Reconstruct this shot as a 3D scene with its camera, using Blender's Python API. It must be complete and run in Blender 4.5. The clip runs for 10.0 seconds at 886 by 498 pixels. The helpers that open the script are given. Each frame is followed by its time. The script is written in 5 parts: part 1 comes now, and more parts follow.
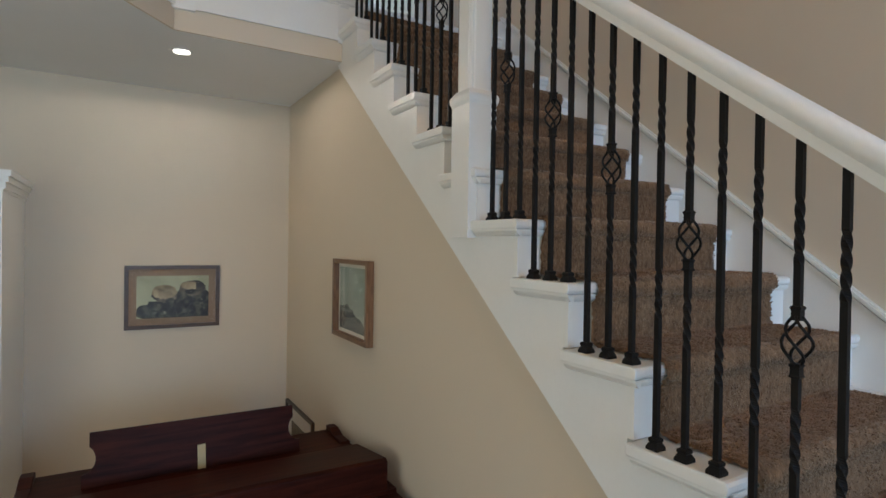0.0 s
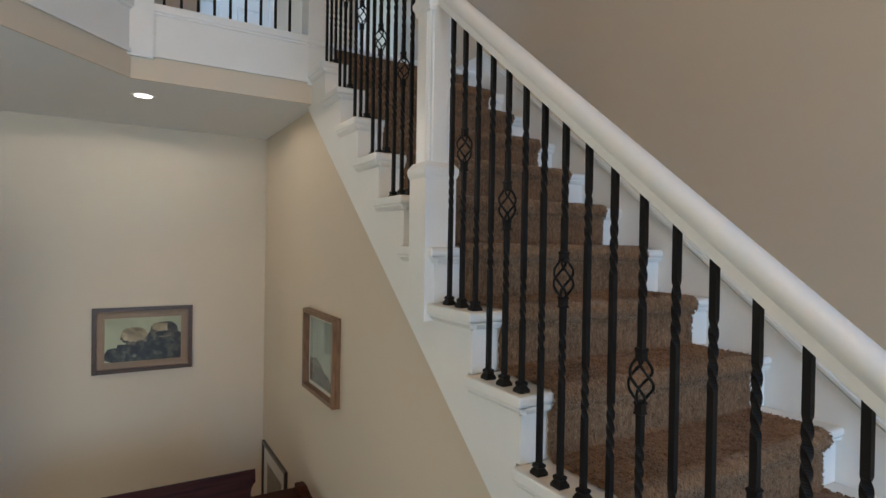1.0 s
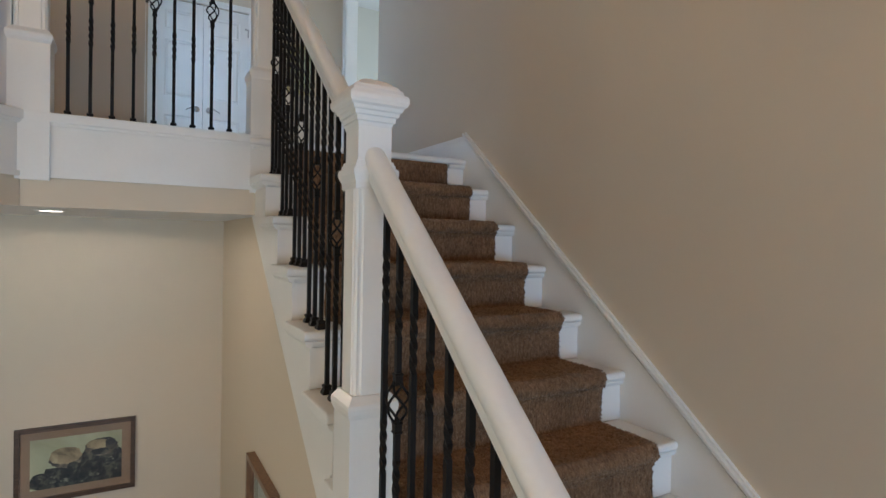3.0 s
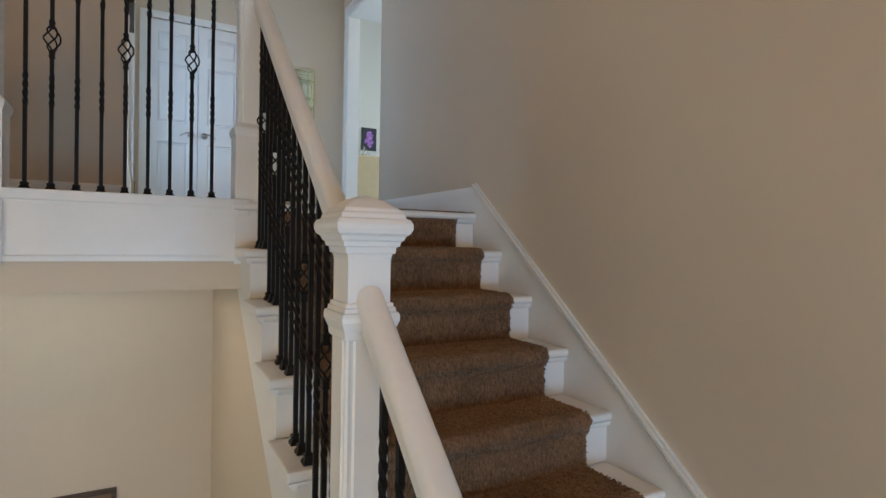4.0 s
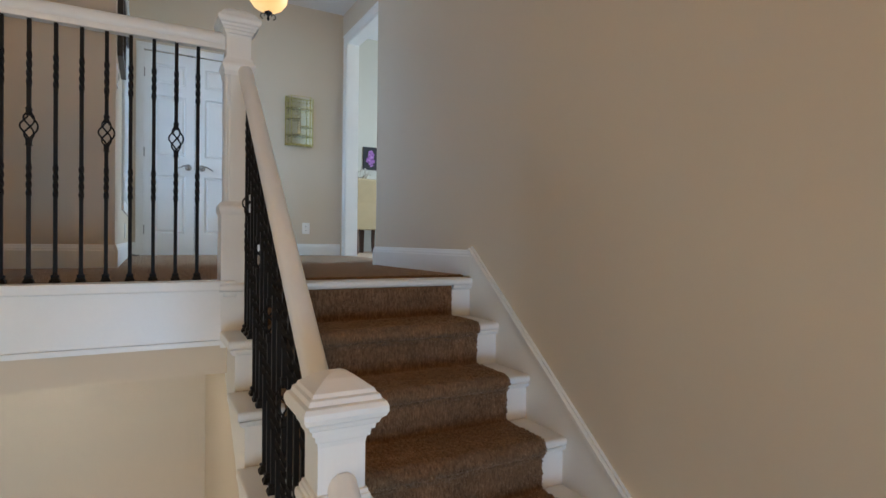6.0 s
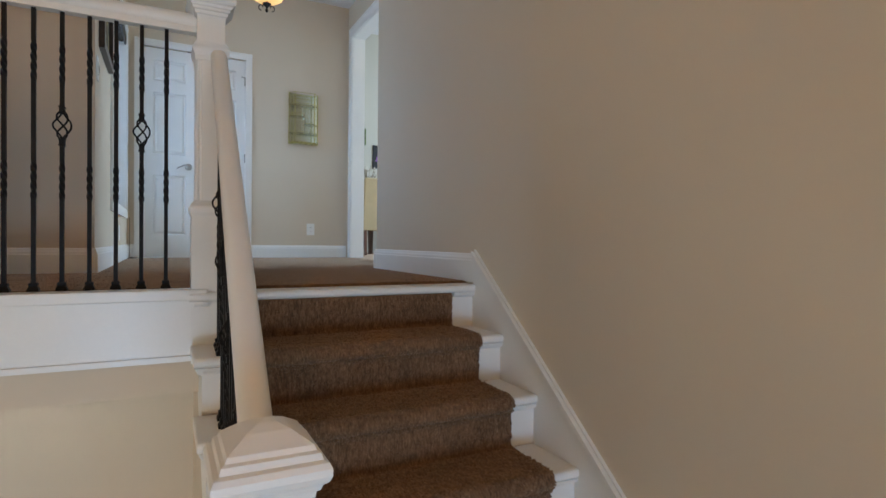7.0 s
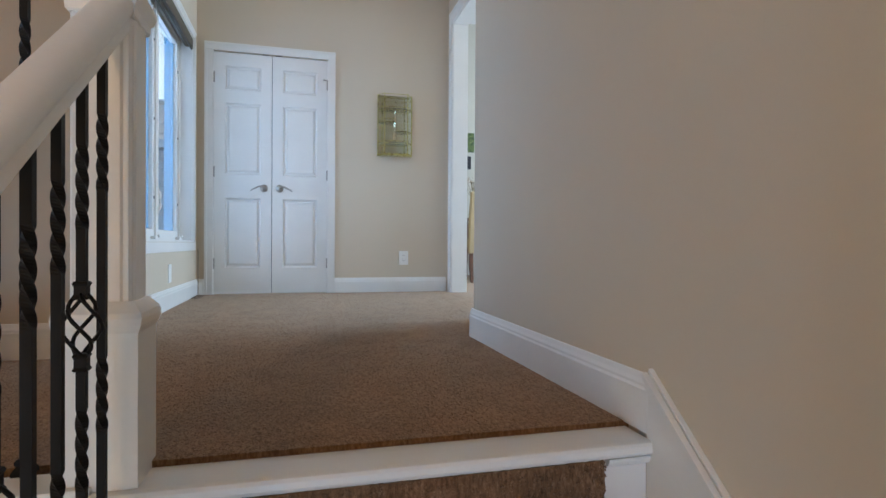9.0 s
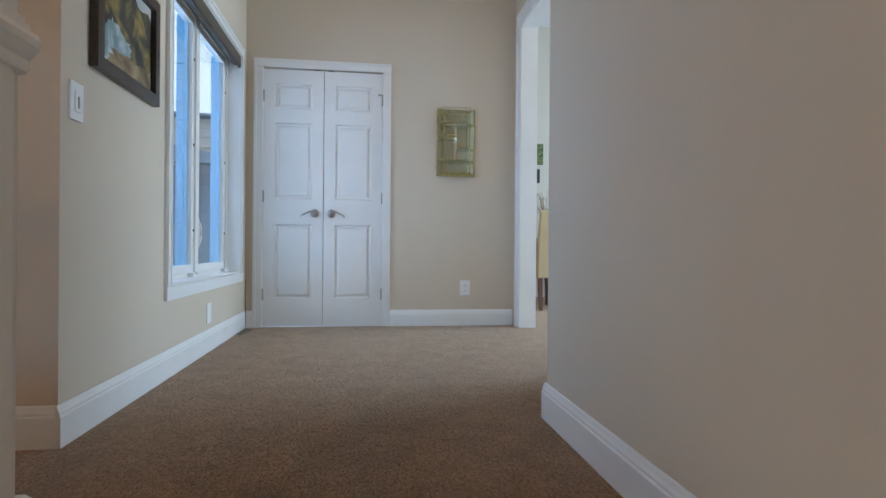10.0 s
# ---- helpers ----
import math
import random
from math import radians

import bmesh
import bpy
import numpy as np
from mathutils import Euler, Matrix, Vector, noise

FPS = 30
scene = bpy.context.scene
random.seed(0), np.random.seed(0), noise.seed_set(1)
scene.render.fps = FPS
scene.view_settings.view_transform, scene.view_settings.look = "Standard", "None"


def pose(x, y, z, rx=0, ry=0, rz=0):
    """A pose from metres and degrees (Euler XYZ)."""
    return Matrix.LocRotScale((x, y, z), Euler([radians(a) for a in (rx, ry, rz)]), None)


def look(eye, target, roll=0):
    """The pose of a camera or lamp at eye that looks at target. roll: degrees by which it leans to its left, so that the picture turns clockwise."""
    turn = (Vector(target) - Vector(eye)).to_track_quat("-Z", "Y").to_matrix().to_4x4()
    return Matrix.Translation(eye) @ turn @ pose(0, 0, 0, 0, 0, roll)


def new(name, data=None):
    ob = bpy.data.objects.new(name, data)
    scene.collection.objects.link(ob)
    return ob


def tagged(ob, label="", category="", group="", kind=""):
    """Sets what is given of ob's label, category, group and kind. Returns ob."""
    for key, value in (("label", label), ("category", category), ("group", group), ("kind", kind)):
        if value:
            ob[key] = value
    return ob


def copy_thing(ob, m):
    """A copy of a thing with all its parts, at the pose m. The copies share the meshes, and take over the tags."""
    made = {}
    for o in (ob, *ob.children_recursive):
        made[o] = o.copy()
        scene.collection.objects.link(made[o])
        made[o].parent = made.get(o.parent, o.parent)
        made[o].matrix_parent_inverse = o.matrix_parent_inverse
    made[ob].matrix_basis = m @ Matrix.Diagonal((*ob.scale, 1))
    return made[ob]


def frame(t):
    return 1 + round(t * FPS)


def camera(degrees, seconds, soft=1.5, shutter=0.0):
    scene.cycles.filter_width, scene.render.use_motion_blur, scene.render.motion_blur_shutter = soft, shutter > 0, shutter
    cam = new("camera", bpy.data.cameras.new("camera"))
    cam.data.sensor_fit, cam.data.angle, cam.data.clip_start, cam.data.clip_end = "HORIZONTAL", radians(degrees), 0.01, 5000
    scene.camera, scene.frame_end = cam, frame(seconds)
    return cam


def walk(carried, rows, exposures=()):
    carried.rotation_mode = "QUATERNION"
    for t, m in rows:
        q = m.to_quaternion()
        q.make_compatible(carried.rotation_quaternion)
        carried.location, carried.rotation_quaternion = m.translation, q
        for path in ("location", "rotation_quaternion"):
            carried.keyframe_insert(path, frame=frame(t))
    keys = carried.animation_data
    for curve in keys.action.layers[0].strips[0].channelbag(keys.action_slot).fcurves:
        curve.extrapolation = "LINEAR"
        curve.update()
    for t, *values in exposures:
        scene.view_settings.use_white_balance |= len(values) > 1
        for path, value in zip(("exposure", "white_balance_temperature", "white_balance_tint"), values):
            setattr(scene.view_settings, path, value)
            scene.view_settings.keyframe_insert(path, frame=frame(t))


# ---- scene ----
# ---- camera ----
cam = camera(78.28, 10.0, soft=1.5)
walk(cam, [
    (0.0, pose(-2.296, -3.056, -1.434, 89.508, -0.887, -30.809)),
    (0.5, pose(-2.166, -3.050, -1.310, 89.532, -1.029, -30.652)),
    (1.0, pose(-2.094, -3.023, -1.142, 89.411, -0.939, -30.582)),
    (1.5, pose(-2.027, -2.999, -0.995, 89.283, -0.962, -30.506)),
    (2.0, pose(-1.915, -2.933, -0.835, 89.208, -1.010, -30.152)),
    (2.5, pose(-1.793, -2.817, -0.656, 89.221, -1.072, -29.923)),
    (4.0, pose(-1.547, -2.396, -0.154, 89.304, -1.025, -29.174)),
    (4.5, pose(-1.552, -2.356, -0.033, 89.352, -0.972, -29.020)),
    (5.0, pose(-1.563, -2.385, 0.062, 89.304, -0.960, -28.977)),
    (5.5, pose(-1.534, -2.377, 0.145, 89.304, -0.851, -28.868)),
    (7.0, pose(-1.277, -2.155, 0.193, 89.286, -0.602, -26.880)),
    (7.5, pose(-1.180, -1.984, 0.198, 89.257, -0.512, -24.947)),
    (8.0, pose(-1.051, -1.713, 0.246, 89.260, -0.384, -21.993)),
    (8.5, pose(-0.919, -1.422, 0.321, 89.215, -0.238, -18.885)),
    (9.0, pose(-0.789, -1.065, 0.443, 89.517, -0.374, -14.717)),
    (9.5, pose(-0.713, -0.858, 0.545, 89.692, -0.484, -11.321)),
    (10.0, pose(-0.663, -0.594, 0.643, 89.929, -0.486, -7.759)),
], exposures=[(0.0, -0.40, 6380, 13), (2.5, -0.42, 6480, 14), (5.5, -0.38, 6800, 15), (7.5, -0.37, 6800, 16), (8.5, -0.19, 6740, 17), (9.5, -0.12, 6600, 17), (10.0, -0.28, 6640, 17)])

# ---- world and large lights ----
world = bpy.data.worlds.new("world")
scene.world = world
world.use_nodes = True
wn = world.node_tree
sky = wn.nodes.new("ShaderNodeTexSky")
sky.sky_type = "NISHITA"
sky.sun_disc = False
sky.sun_elevation = radians(38)
sky.sun_rotation = radians(200)
sky.dust_density = 1.0
wn.nodes["Background"].inputs["Strength"].default_value = 0.15
wn.links.new(sky.outputs["Color"], wn.nodes["Background"].inputs["Color"])


def area_lamp(name, place, target, sx, sy, power, color):
    d = bpy.data.lights.new(name, "AREA")
    d.shape, d.size, d.size_y, d.energy, d.color = "RECTANGLE", sx, sy, power, color
    ob = new(name, d)
    ob.matrix_world = look(place, target)
    return ob


sun_data = bpy.data.lights.new("sun", "SUN")
sun_data.energy, sun_data.angle, sun_data.color = 4.0, radians(12), (1.0, 0.95, 0.88)
sun = new("sun", sun_data)
sun.matrix_world = look((6, -4, 9), (0, 0, 0))

DAY = (0.34, 0.61, 1.0)
WARM = (1.0, 0.63, 0.29)
area_lamp("hall_window_light", (-3.3, 3.25, 1.5), (-2.3, 3.25, 1.4), 4.3, 2.2, 220, DAY)
# Blue fill from an assumed south window, added to light the risers.
area_lamp("foyer_daylight_fill", (-1.35, -6.55, -1.25), (-0.9, -3.4, -2.9), 1.85, 1.35, 168, (0.36, 0.64, 1.0))
area_lamp("foyer_door_light", (-3.33, -6.55, -2.3), (-2.6, -1.5, -2.3), 1.28, 2.1, 9, (0.50, 0.74, 1.0))
area_lamp("side_window_light", (-4.25, -3.0, -1.6), (-2.4, 1.2, -0.9), 1.9, 1.7, 48, (0.86, 0.94, 0.86))


def point_lamp(name, place, power, color, radius):
    d = bpy.data.lights.new(name, "POINT")
    d.energy, d.color, d.shadow_soft_size = power, color, radius
    ob = new(name, d)
    ob.location = place
    return ob


# ---- dimensions ----
R, G = 0.1924, 0.2393          # riser and going
W = 1.20                       # open tread edge at x = -W
SLOPE = R / G
FLOOR = -18 * R                # lower floor
NSTEP = 17
RX = -1.15                     # line of the rail
CEIL = 2.80
YB = 3.815                     # back wall of the hall
YN = 1.285                     # wall behind the alcove and the gallery
YG = 1.250                     # the same wall above the gallery floor
XW = -1.62                     # window wall
ALC = -0.365                   # alcove ceiling


# ---- materials ----
def nodes_of(m):
    m.use_nodes = True
    t = m.node_tree
    return t, t.nodes["Principled BSDF"], t.nodes, t.links


def surface(name, color, rough=0.5, metal=0.0, vary=0.06, scale=6.0, fine=120.0, bump=0.1, depth=0.002, random=0.0, spec=0.5, coat=0.0, mark=0.0):
    """Painted or plain surface: colour with broad and fine variation, and a fine relief."""
    m = bpy.data.materials.new(name)
    t, b, n, l = nodes_of(m)
    co = n.new("ShaderNodeTexCoord")
    big = n.new("ShaderNodeTexNoise")
    big.inputs["Scale"].default_value, big.inputs["Detail"].default_value = scale, 5
    small = n.new("ShaderNodeTexNoise")
    small.inputs["Scale"].default_value, small.inputs["Detail"].default_value = fine, 3
    for q in (big, small):
        l.new(co.outputs["Object"], q.inputs["Vector"])
    mixer = n.new("ShaderNodeMath")
    mixer.operation = "MULTIPLY_ADD"
    l.new(small.outputs["Fac"], mixer.inputs[0])
    mixer.inputs[1].default_value = 0.35
    l.new(big.outputs["Fac"], mixer.inputs[2])
    ramp = n.new("ShaderNodeMapRange")
    ramp.inputs["From Min"].default_value, ramp.inputs["From Max"].default_value = 0.35, 1.0
    ramp.inputs["To Min"].default_value, ramp.inputs["To Max"].default_value = 1 - vary, 1 + vary
    l.new(mixer.outputs[0], ramp.inputs["Value"])
    val = ramp.outputs["Result"]
    if random:
        info = n.new("ShaderNodeObjectInfo")
        rr = n.new("ShaderNodeMapRange")
        rr.inputs["To Min"].default_value, rr.inputs["To Max"].default_value = 1 - random, 1 + random
        l.new(info.outputs["Random"], rr.inputs["Value"])
        mm = n.new("ShaderNodeMath")
        mm.operation = "MULTIPLY"
        l.new(val, mm.inputs[0])
        l.new(rr.outputs["Result"], mm.inputs[1])
        val = mm.outputs[0]
    mul = n.new("ShaderNodeVectorMath")
    mul.operation = "SCALE"
    mul.inputs[0].default_value = color
    l.new(val, mul.inputs["Scale"])
    l.new(mul.outputs[0], b.inputs["Base Color"])
    b.inputs["Metallic"].default_value = metal
    b.inputs["Specular IOR Level"].default_value = spec
    b.inputs["Coat Weight"].default_value = coat
    b.inputs["Coat Roughness"].default_value = 0.12
    rg = n.new("ShaderNodeMapRange")
    rg.inputs["To Min"].default_value, rg.inputs["To Max"].default_value = max(0.02, rough - 0.08), min(1, rough + 0.08)
    l.new(big.outputs["Fac"], rg.inputs["Value"])
    l.new(rg.outputs["Result"], b.inputs["Roughness"])
    if bump:
        bp = n.new("ShaderNodeBump")
        bp.inputs["Strength"].default_value, bp.inputs["Distance"].default_value = bump, depth
        l.new(small.outputs["Fac"], bp.inputs["Height"])
        l.new(bp.outputs["Normal"], b.inputs["Normal"])
    return m


def wood(name, dark, light, along="X", rough=0.35, scale=1.0):
    m = bpy.data.materials.new(name)
    t, b, n, l = nodes_of(m)
    co = n.new("ShaderNodeTexCoord")
    mp = n.new("ShaderNodeMapping")
    s = {"X": (1.2, 14, 14), "Y": (14, 1.2, 14), "Z": (14, 14, 1.2)}[along]
    mp.inputs["Scale"].default_value = [v * scale for v in s]
    l.new(co.outputs["Object"], mp.inputs["Vector"])
    q = n.new("ShaderNodeTexNoise")
    q.inputs["Scale"].default_value, q.inputs["Detail"].default_value, q.inputs["Distortion"].default_value = 2.5, 8, 0.8
    l.new(mp.outputs[0], q.inputs["Vector"])
    r = n.new("ShaderNodeValToRGB")
    r.color_ramp.elements[0].position, r.color_ramp.elements[0].color = 0.32, (*dark, 1)
    r.color_ramp.elements[1].position, r.color_ramp.elements[1].color = 0.70, (*light, 1)
    l.new(q.outputs["Fac"], r.inputs["Fac"])
    l.new(r.outputs["Color"], b.inputs["Base Color"])
    b.inputs["Roughness"].default_value = rough
    bp = n.new("ShaderNodeBump")
    bp.inputs["Strength"].default_value, bp.inputs["Distance"].default_value = 0.15, 0.001
    l.new(q.outputs["Fac"], bp.inputs["Height"])
    l.new(bp.outputs["Normal"], b.inputs["Normal"])
    return m


def pile(name, dark, mid, light):
    """Cut-pile carpet: mixed yarn colours, tuft relief, broad uneven tone."""
    m = bpy.data.materials.new(name)
    t, b, n, l = nodes_of(m)
    co = n.new("ShaderNodeTexCoord")
    a = n.new("ShaderNodeTexNoise")
    a.inputs["Scale"].default_value, a.inputs["Detail"].default_value, a.inputs["Roughness"].default_value = 150, 4, 0.7
    c = n.new("ShaderNodeTexNoise")
    c.inputs["Scale"].default_value, c.inputs["Detail"].default_value = 7.0, 6
    v = n.new("ShaderNodeTexVoronoi")
    v.inputs["Scale"].default_value = 190
    yarn = n.new("ShaderNodeMapping")
    yarn.inputs["Scale"].default_value = (1.0, 0.45, 0.30)
    l.new(co.outputs["Object"], yarn.inputs["Vector"])
    l.new(yarn.outputs[0], a.inputs["Vector"])
    for q in (c, v):
        l.new(co.outputs["Object"], q.inputs["Vector"])
    g = n.new("ShaderNodeNewGeometry")
    add = n.new("ShaderNodeMath")
    add.operation = "MULTIPLY_ADD"
    l.new(g.outputs["Random Per Island"], add.inputs[0])
    add.inputs[1].default_value = 0.20
    l.new(a.outputs["Fac"], add.inputs[2])
    sub = n.new("ShaderNodeMath")
    sub.operation = "SUBTRACT"
    l.new(add.outputs[0], sub.inputs[0])
    sub.inputs[1].default_value = 0.10
    r = n.new("ShaderNodeValToRGB")
    r.color_ramp.elements[0].position, r.color_ramp.elements[0].color = 0.30, (*dark, 1)
    r.color_ramp.elements[1].position, r.color_ramp.elements[1].color = 0.72, (*light, 1)
    e = r.color_ramp.elements.new(0.5)
    e.color = (*mid, 1)
    l.new(sub.outputs[0], r.inputs["Fac"])
    mr = n.new("ShaderNodeMapRange")
    mr.inputs["From Min"].default_value, mr.inputs["From Max"].default_value = 0.3, 0.7
    mr.inputs["To Min"].default_value, mr.inputs["To Max"].default_value = 0.80, 1.15
    l.new(c.outputs["Fac"], mr.inputs["Value"])
    mul = n.new("ShaderNodeVectorMath")
    mul.operation = "SCALE"
    l.new(r.outputs["Color"], mul.inputs[0])
    l.new(mr.outputs["Result"], mul.inputs["Scale"])
    l.new(mul.outputs[0], b.inputs["Base Color"])
    b.inputs["Roughness"].default_value = 0.95
    b.inputs["Specular IOR Level"].default_value = 0.1
    b.inputs["Sheen Tint"].default_value = (0.8, 0.64, 0.5, 1)
    b.inputs["Sheen Weight"].default_value = 0.45
    b.inputs["Sheen Roughness"].default_value = 0.5
    bp = n.new("ShaderNodeBump")
    bp.inputs["Strength"].default_value, bp.inputs["Distance"].default_value = 0.25, 0.003
    l.new(v.outputs["Distance"], bp.inputs["Height"])
    l.new(bp.outputs["Normal"], b.inputs["Normal"])
    return m


def glow(name, color, strength):
    m = bpy.data.materials.new(name)
    t, b, n, l = nodes_of(m)
    b.inputs["Base Color"].default_value = (*color, 1)
    b.inputs["Emission Color"].default_value = (*color, 1)
    b.inputs["Emission Strength"].default_value = strength
    return m


def glass(name, color=(1, 1, 1), rough=0.0):
    m = bpy.data.materials.new(name)
    t, b, n, l = nodes_of(m)
    b.inputs["Base Color"].default_value = (*color, 1)
    b.inputs["Transmission Weight"].default_value = 1.0
    b.inputs["Roughness"].default_value = rough
    b.inputs["IOR"].default_value = 1.45
    return m


PAINT = surface("wall_paint", (0.640, 0.538, 0.412), 0.62, vary=0.03, scale=1.1, fine=260, bump=0.10, depth=0.0012, spec=0.3)
CEILING = surface("ceiling_paint", (0.80, 0.79, 0.77), 0.8, vary=0.03, scale=1.5, fine=200, bump=0.12, depth=0.0012, spec=0.2)
WHITE = surface("white_gloss_paint", (0.80, 0.78, 0.735), 0.32, vary=0.035, scale=5, fine=90, bump=0.05, depth=0.001)
IRON = surface("black_iron", (0.0085, 0.0066, 0.0058), 0.55, metal=0.0, spec=0.2, vary=0.25, scale=30, fine=300, bump=0.2, depth=0.0006)
CARPET = pile("brown_cut_pile", (0.094, 0.048, 0.024), (0.196, 0.104, 0.053), (0.325, 0.196, 0.112))
BLIND = surface("brown_blind_fabric", (0.10, 0.08, 0.055), 0.9, vary=0.2, scale=30, fine=400, bump=0.4)
NICKEL = surface("brushed_nickel", (0.42, 0.39, 0.35), 0.32, metal=1.0, vary=0.08, scale=20)
BRASS = surface("aged_brass", (0.50, 0.44, 0.15), 0.28, metal=1.0, vary=0.12, scale=40)
PLASTIC = surface("white_plastic", (0.82, 0.81, 0.78), 0.35, vary=0.015, bump=0.0)
BLACK = surface("black_gap", (0.01, 0.01, 0.01), 0.8, bump=0.0)
MAHOGANY = wood("dark_mahogany", (0.016, 0.0034, 0.0022), (0.048, 0.0105, 0.0058), "X", 0.46)
MAHOGANY.node_tree.nodes["Principled BSDF"].inputs["Specular IOR Level"].default_value = 0.07
WALNUT = wood("walnut_frame", (0.045, 0.023, 0.012), (0.105, 0.056, 0.030), "X", 0.4, 3)
OAKFRAME = wood("brown_oak_frame", (0.12, 0.055, 0.025), (0.26, 0.135, 0.065), "Z", 0.4, 3)
DARKFRAME = wood("dark_brown_frame", (0.018, 0.011, 0.008), (0.055, 0.034, 0.024), "Y", 0.35, 3)
CHAIRWOOD = wood("chair_leg_wood", (0.06, 0.022, 0.012), (0.13, 0.05, 0.027), "Z", 0.35)
TANLEATHER = surface("tan_upholstery", (0.42, 0.31, 0.17), 0.6, vary=0.06, scale=8, fine=220, bump=0.2)
GLASS = glass("clear_glass")
PICGLASS = glass("picture_glass")
PICGLASS.node_tree.nodes["Principled BSDF"].inputs["IOR"].default_value = 1.15
MIRROR = surface("mirror_silver", (0.72, 0.74, 0.58), 0.16, metal=1.0, vary=0.01, bump=0.0)
WOODFLOOR = wood("brown_hardwood_floor", (0.17, 0.105, 0.06), (0.30, 0.19, 0.11), "Y", 0.35, 0.6)


# ---- mesh tools ----
def box(bm, x0, x1, y0, y1, z0, z1):
    vs = [bm.verts.new(p) for p in ((x0, y0, z0), (x1, y0, z0), (x1, y1, z0), (x0, y1, z0), (x0, y0, z1), (x1, y0, z1), (x1, y1, z1), (x0, y1, z1))]
    for f in ((3, 2, 1, 0), (4, 5, 6, 7), (0, 1, 5, 4), (1, 2, 6, 5), (2, 3, 7, 6), (3, 0, 4, 7)):
        bm.faces.new([vs[i] for i in f])
    return vs


def prism(bm, pts, axis, a, b):
    """A closed outline pushed from a to b along an axis; pts are the other two coordinates in order."""
    def put(p, q):
        return {"x": (q, p[0], p[1]), "y": (p[0], q, p[1]), "z": (p[0], p[1], q)}[axis]
    lo = [bm.verts.new(put(p, a)) for p in pts]
    hi = [bm.verts.new(put(p, b)) for p in pts]
    n = len(pts)
    for i in range(n):
        bm.faces.new((lo[i], lo[(i + 1) % n], hi[(i + 1) % n], hi[i]))
    bm.faces.new(lo[::-1])
    bm.faces.new(hi)
    bmesh.ops.recalc_face_normals(bm, faces=bm.faces)


def square_stack(bm, rows, cx=0.0, cy=0.0):
    """Square sections (half width, z) stacked upwards and closed."""
    rings = []
    for h, z in rows:
        rings.append([bm.verts.new((cx + sx * h, cy + sy * h, z)) for sx, sy in ((-1, -1), (1, -1), (1, 1), (-1, 1))])
    for a, b in zip(rings, rings[1:]):
        for i in range(4):
            bm.faces.new((a[i], a[(i + 1) % 4], b[(i + 1) % 4], b[i]))
    bm.faces.new(rings[0][::-1])
    bm.faces.new(rings[-1])


def lathe(bm, rows, n=20, cx=0.0, cy=0.0):
    rings = []
    for r, z in rows:
        rings.append([bm.verts.new((cx + r * math.cos(2 * math.pi * i / n), cy + r * math.sin(2 * math.pi * i / n), z)) for i in range(n)])
    for a, b in zip(rings, rings[1:]):
        for i in range(n):
            bm.faces.new((a[i], a[(i + 1) % n], b[(i + 1) % n], b[i]))
    bm.faces.new(rings[0][::-1])
    bm.faces.new(rings[-1])


def tube(bm, pts, r, n=6):
    rings = []
    for i, p in enumerate(pts):
        p = Vector(p)
        d = (Vector(pts[min(i + 1, len(pts) - 1)]) - Vector(pts[max(i - 1, 0)])).normalized()
        q = d.to_track_quat("Z", "Y")
        rr = r[i] if isinstance(r, (list, tuple)) else r
        rings.append([bm.verts.new(p + q @ Vector((rr * math.cos(2 * math.pi * k / n), rr * math.sin(2 * math.pi * k / n), 0))) for k in range(n)])
    for a, b in zip(rings, rings[1:]):
        for i in range(n):
            bm.faces.new((a[i], a[(i + 1) % n], b[(i + 1) % n], b[i]))
    bm.faces.new(rings[0][::-1])
    bm.faces.new(rings[-1])


def soften(bm, w, seg=2, angle=30):
    es = [e for e in bm.edges if len(e.link_faces) == 2 and e.calc_face_angle(0) > radians(angle)]
    bmesh.ops.bevel(bm, geom=es, offset=w, segments=seg, profile=0.6, affect="EDGES", clamp_overlap=True)


def to_mesh(name, bm, material, smooth=False):
    bmesh.ops.recalc_face_normals(bm, faces=bm.faces)
    me = bpy.data.meshes.new(name)
    bm.to_mesh(me)
    bm.free()
    me.materials.append(material)
    if smooth:
        me.polygons.foreach_set("use_smooth", [True] * len(me.polygons))
        me.set_sharp_from_angle(angle=radians(40))
    return me


def origin_of(ob):
    v = Vector((0, 0, 0))
    while ob:
        v += ob.location
        ob = ob.parent
    return v


def part(name, bm, material, parent, label="", smooth=False):
    """One mesh under a thing or part; the bmesh is in world metres."""
    bmesh.ops.translate(bm, verts=bm.verts, vec=-origin_of(parent))
    ob = new(name, to_mesh(name, bm, material, smooth))
    ob.parent = parent
    if label:
        ob["label"] = label
    return ob


def piece(name, mesh, parent, place, turn=0.0):
    """An object on shared mesh data under a thing, at a place in world metres."""
    ob = new(name, mesh)
    ob.parent = parent
    ob.location = Vector(place) - origin_of(parent)
    ob.rotation_euler = (0, 0, turn)
    return ob


def thing(name, place, label, category, group="", kind=""):
    ob = new(name)
    ob.empty_display_size = 0.1
    ob.location = place
    return tagged(ob, label, category, group, kind)


def solid(name, bm, material, label, category="", kind="", smooth=False, group=""):
    """A thing or a piece of the setting that is one mesh."""
    ob = new(name, to_mesh(name, bm, material, smooth))
    return tagged(ob, label, category, group, kind)


def cells(a0, a1, cuts):
    s = sorted({a0, a1, *[c for c in cuts if a0 < c < a1]})
    return list(zip(s, s[1:]))


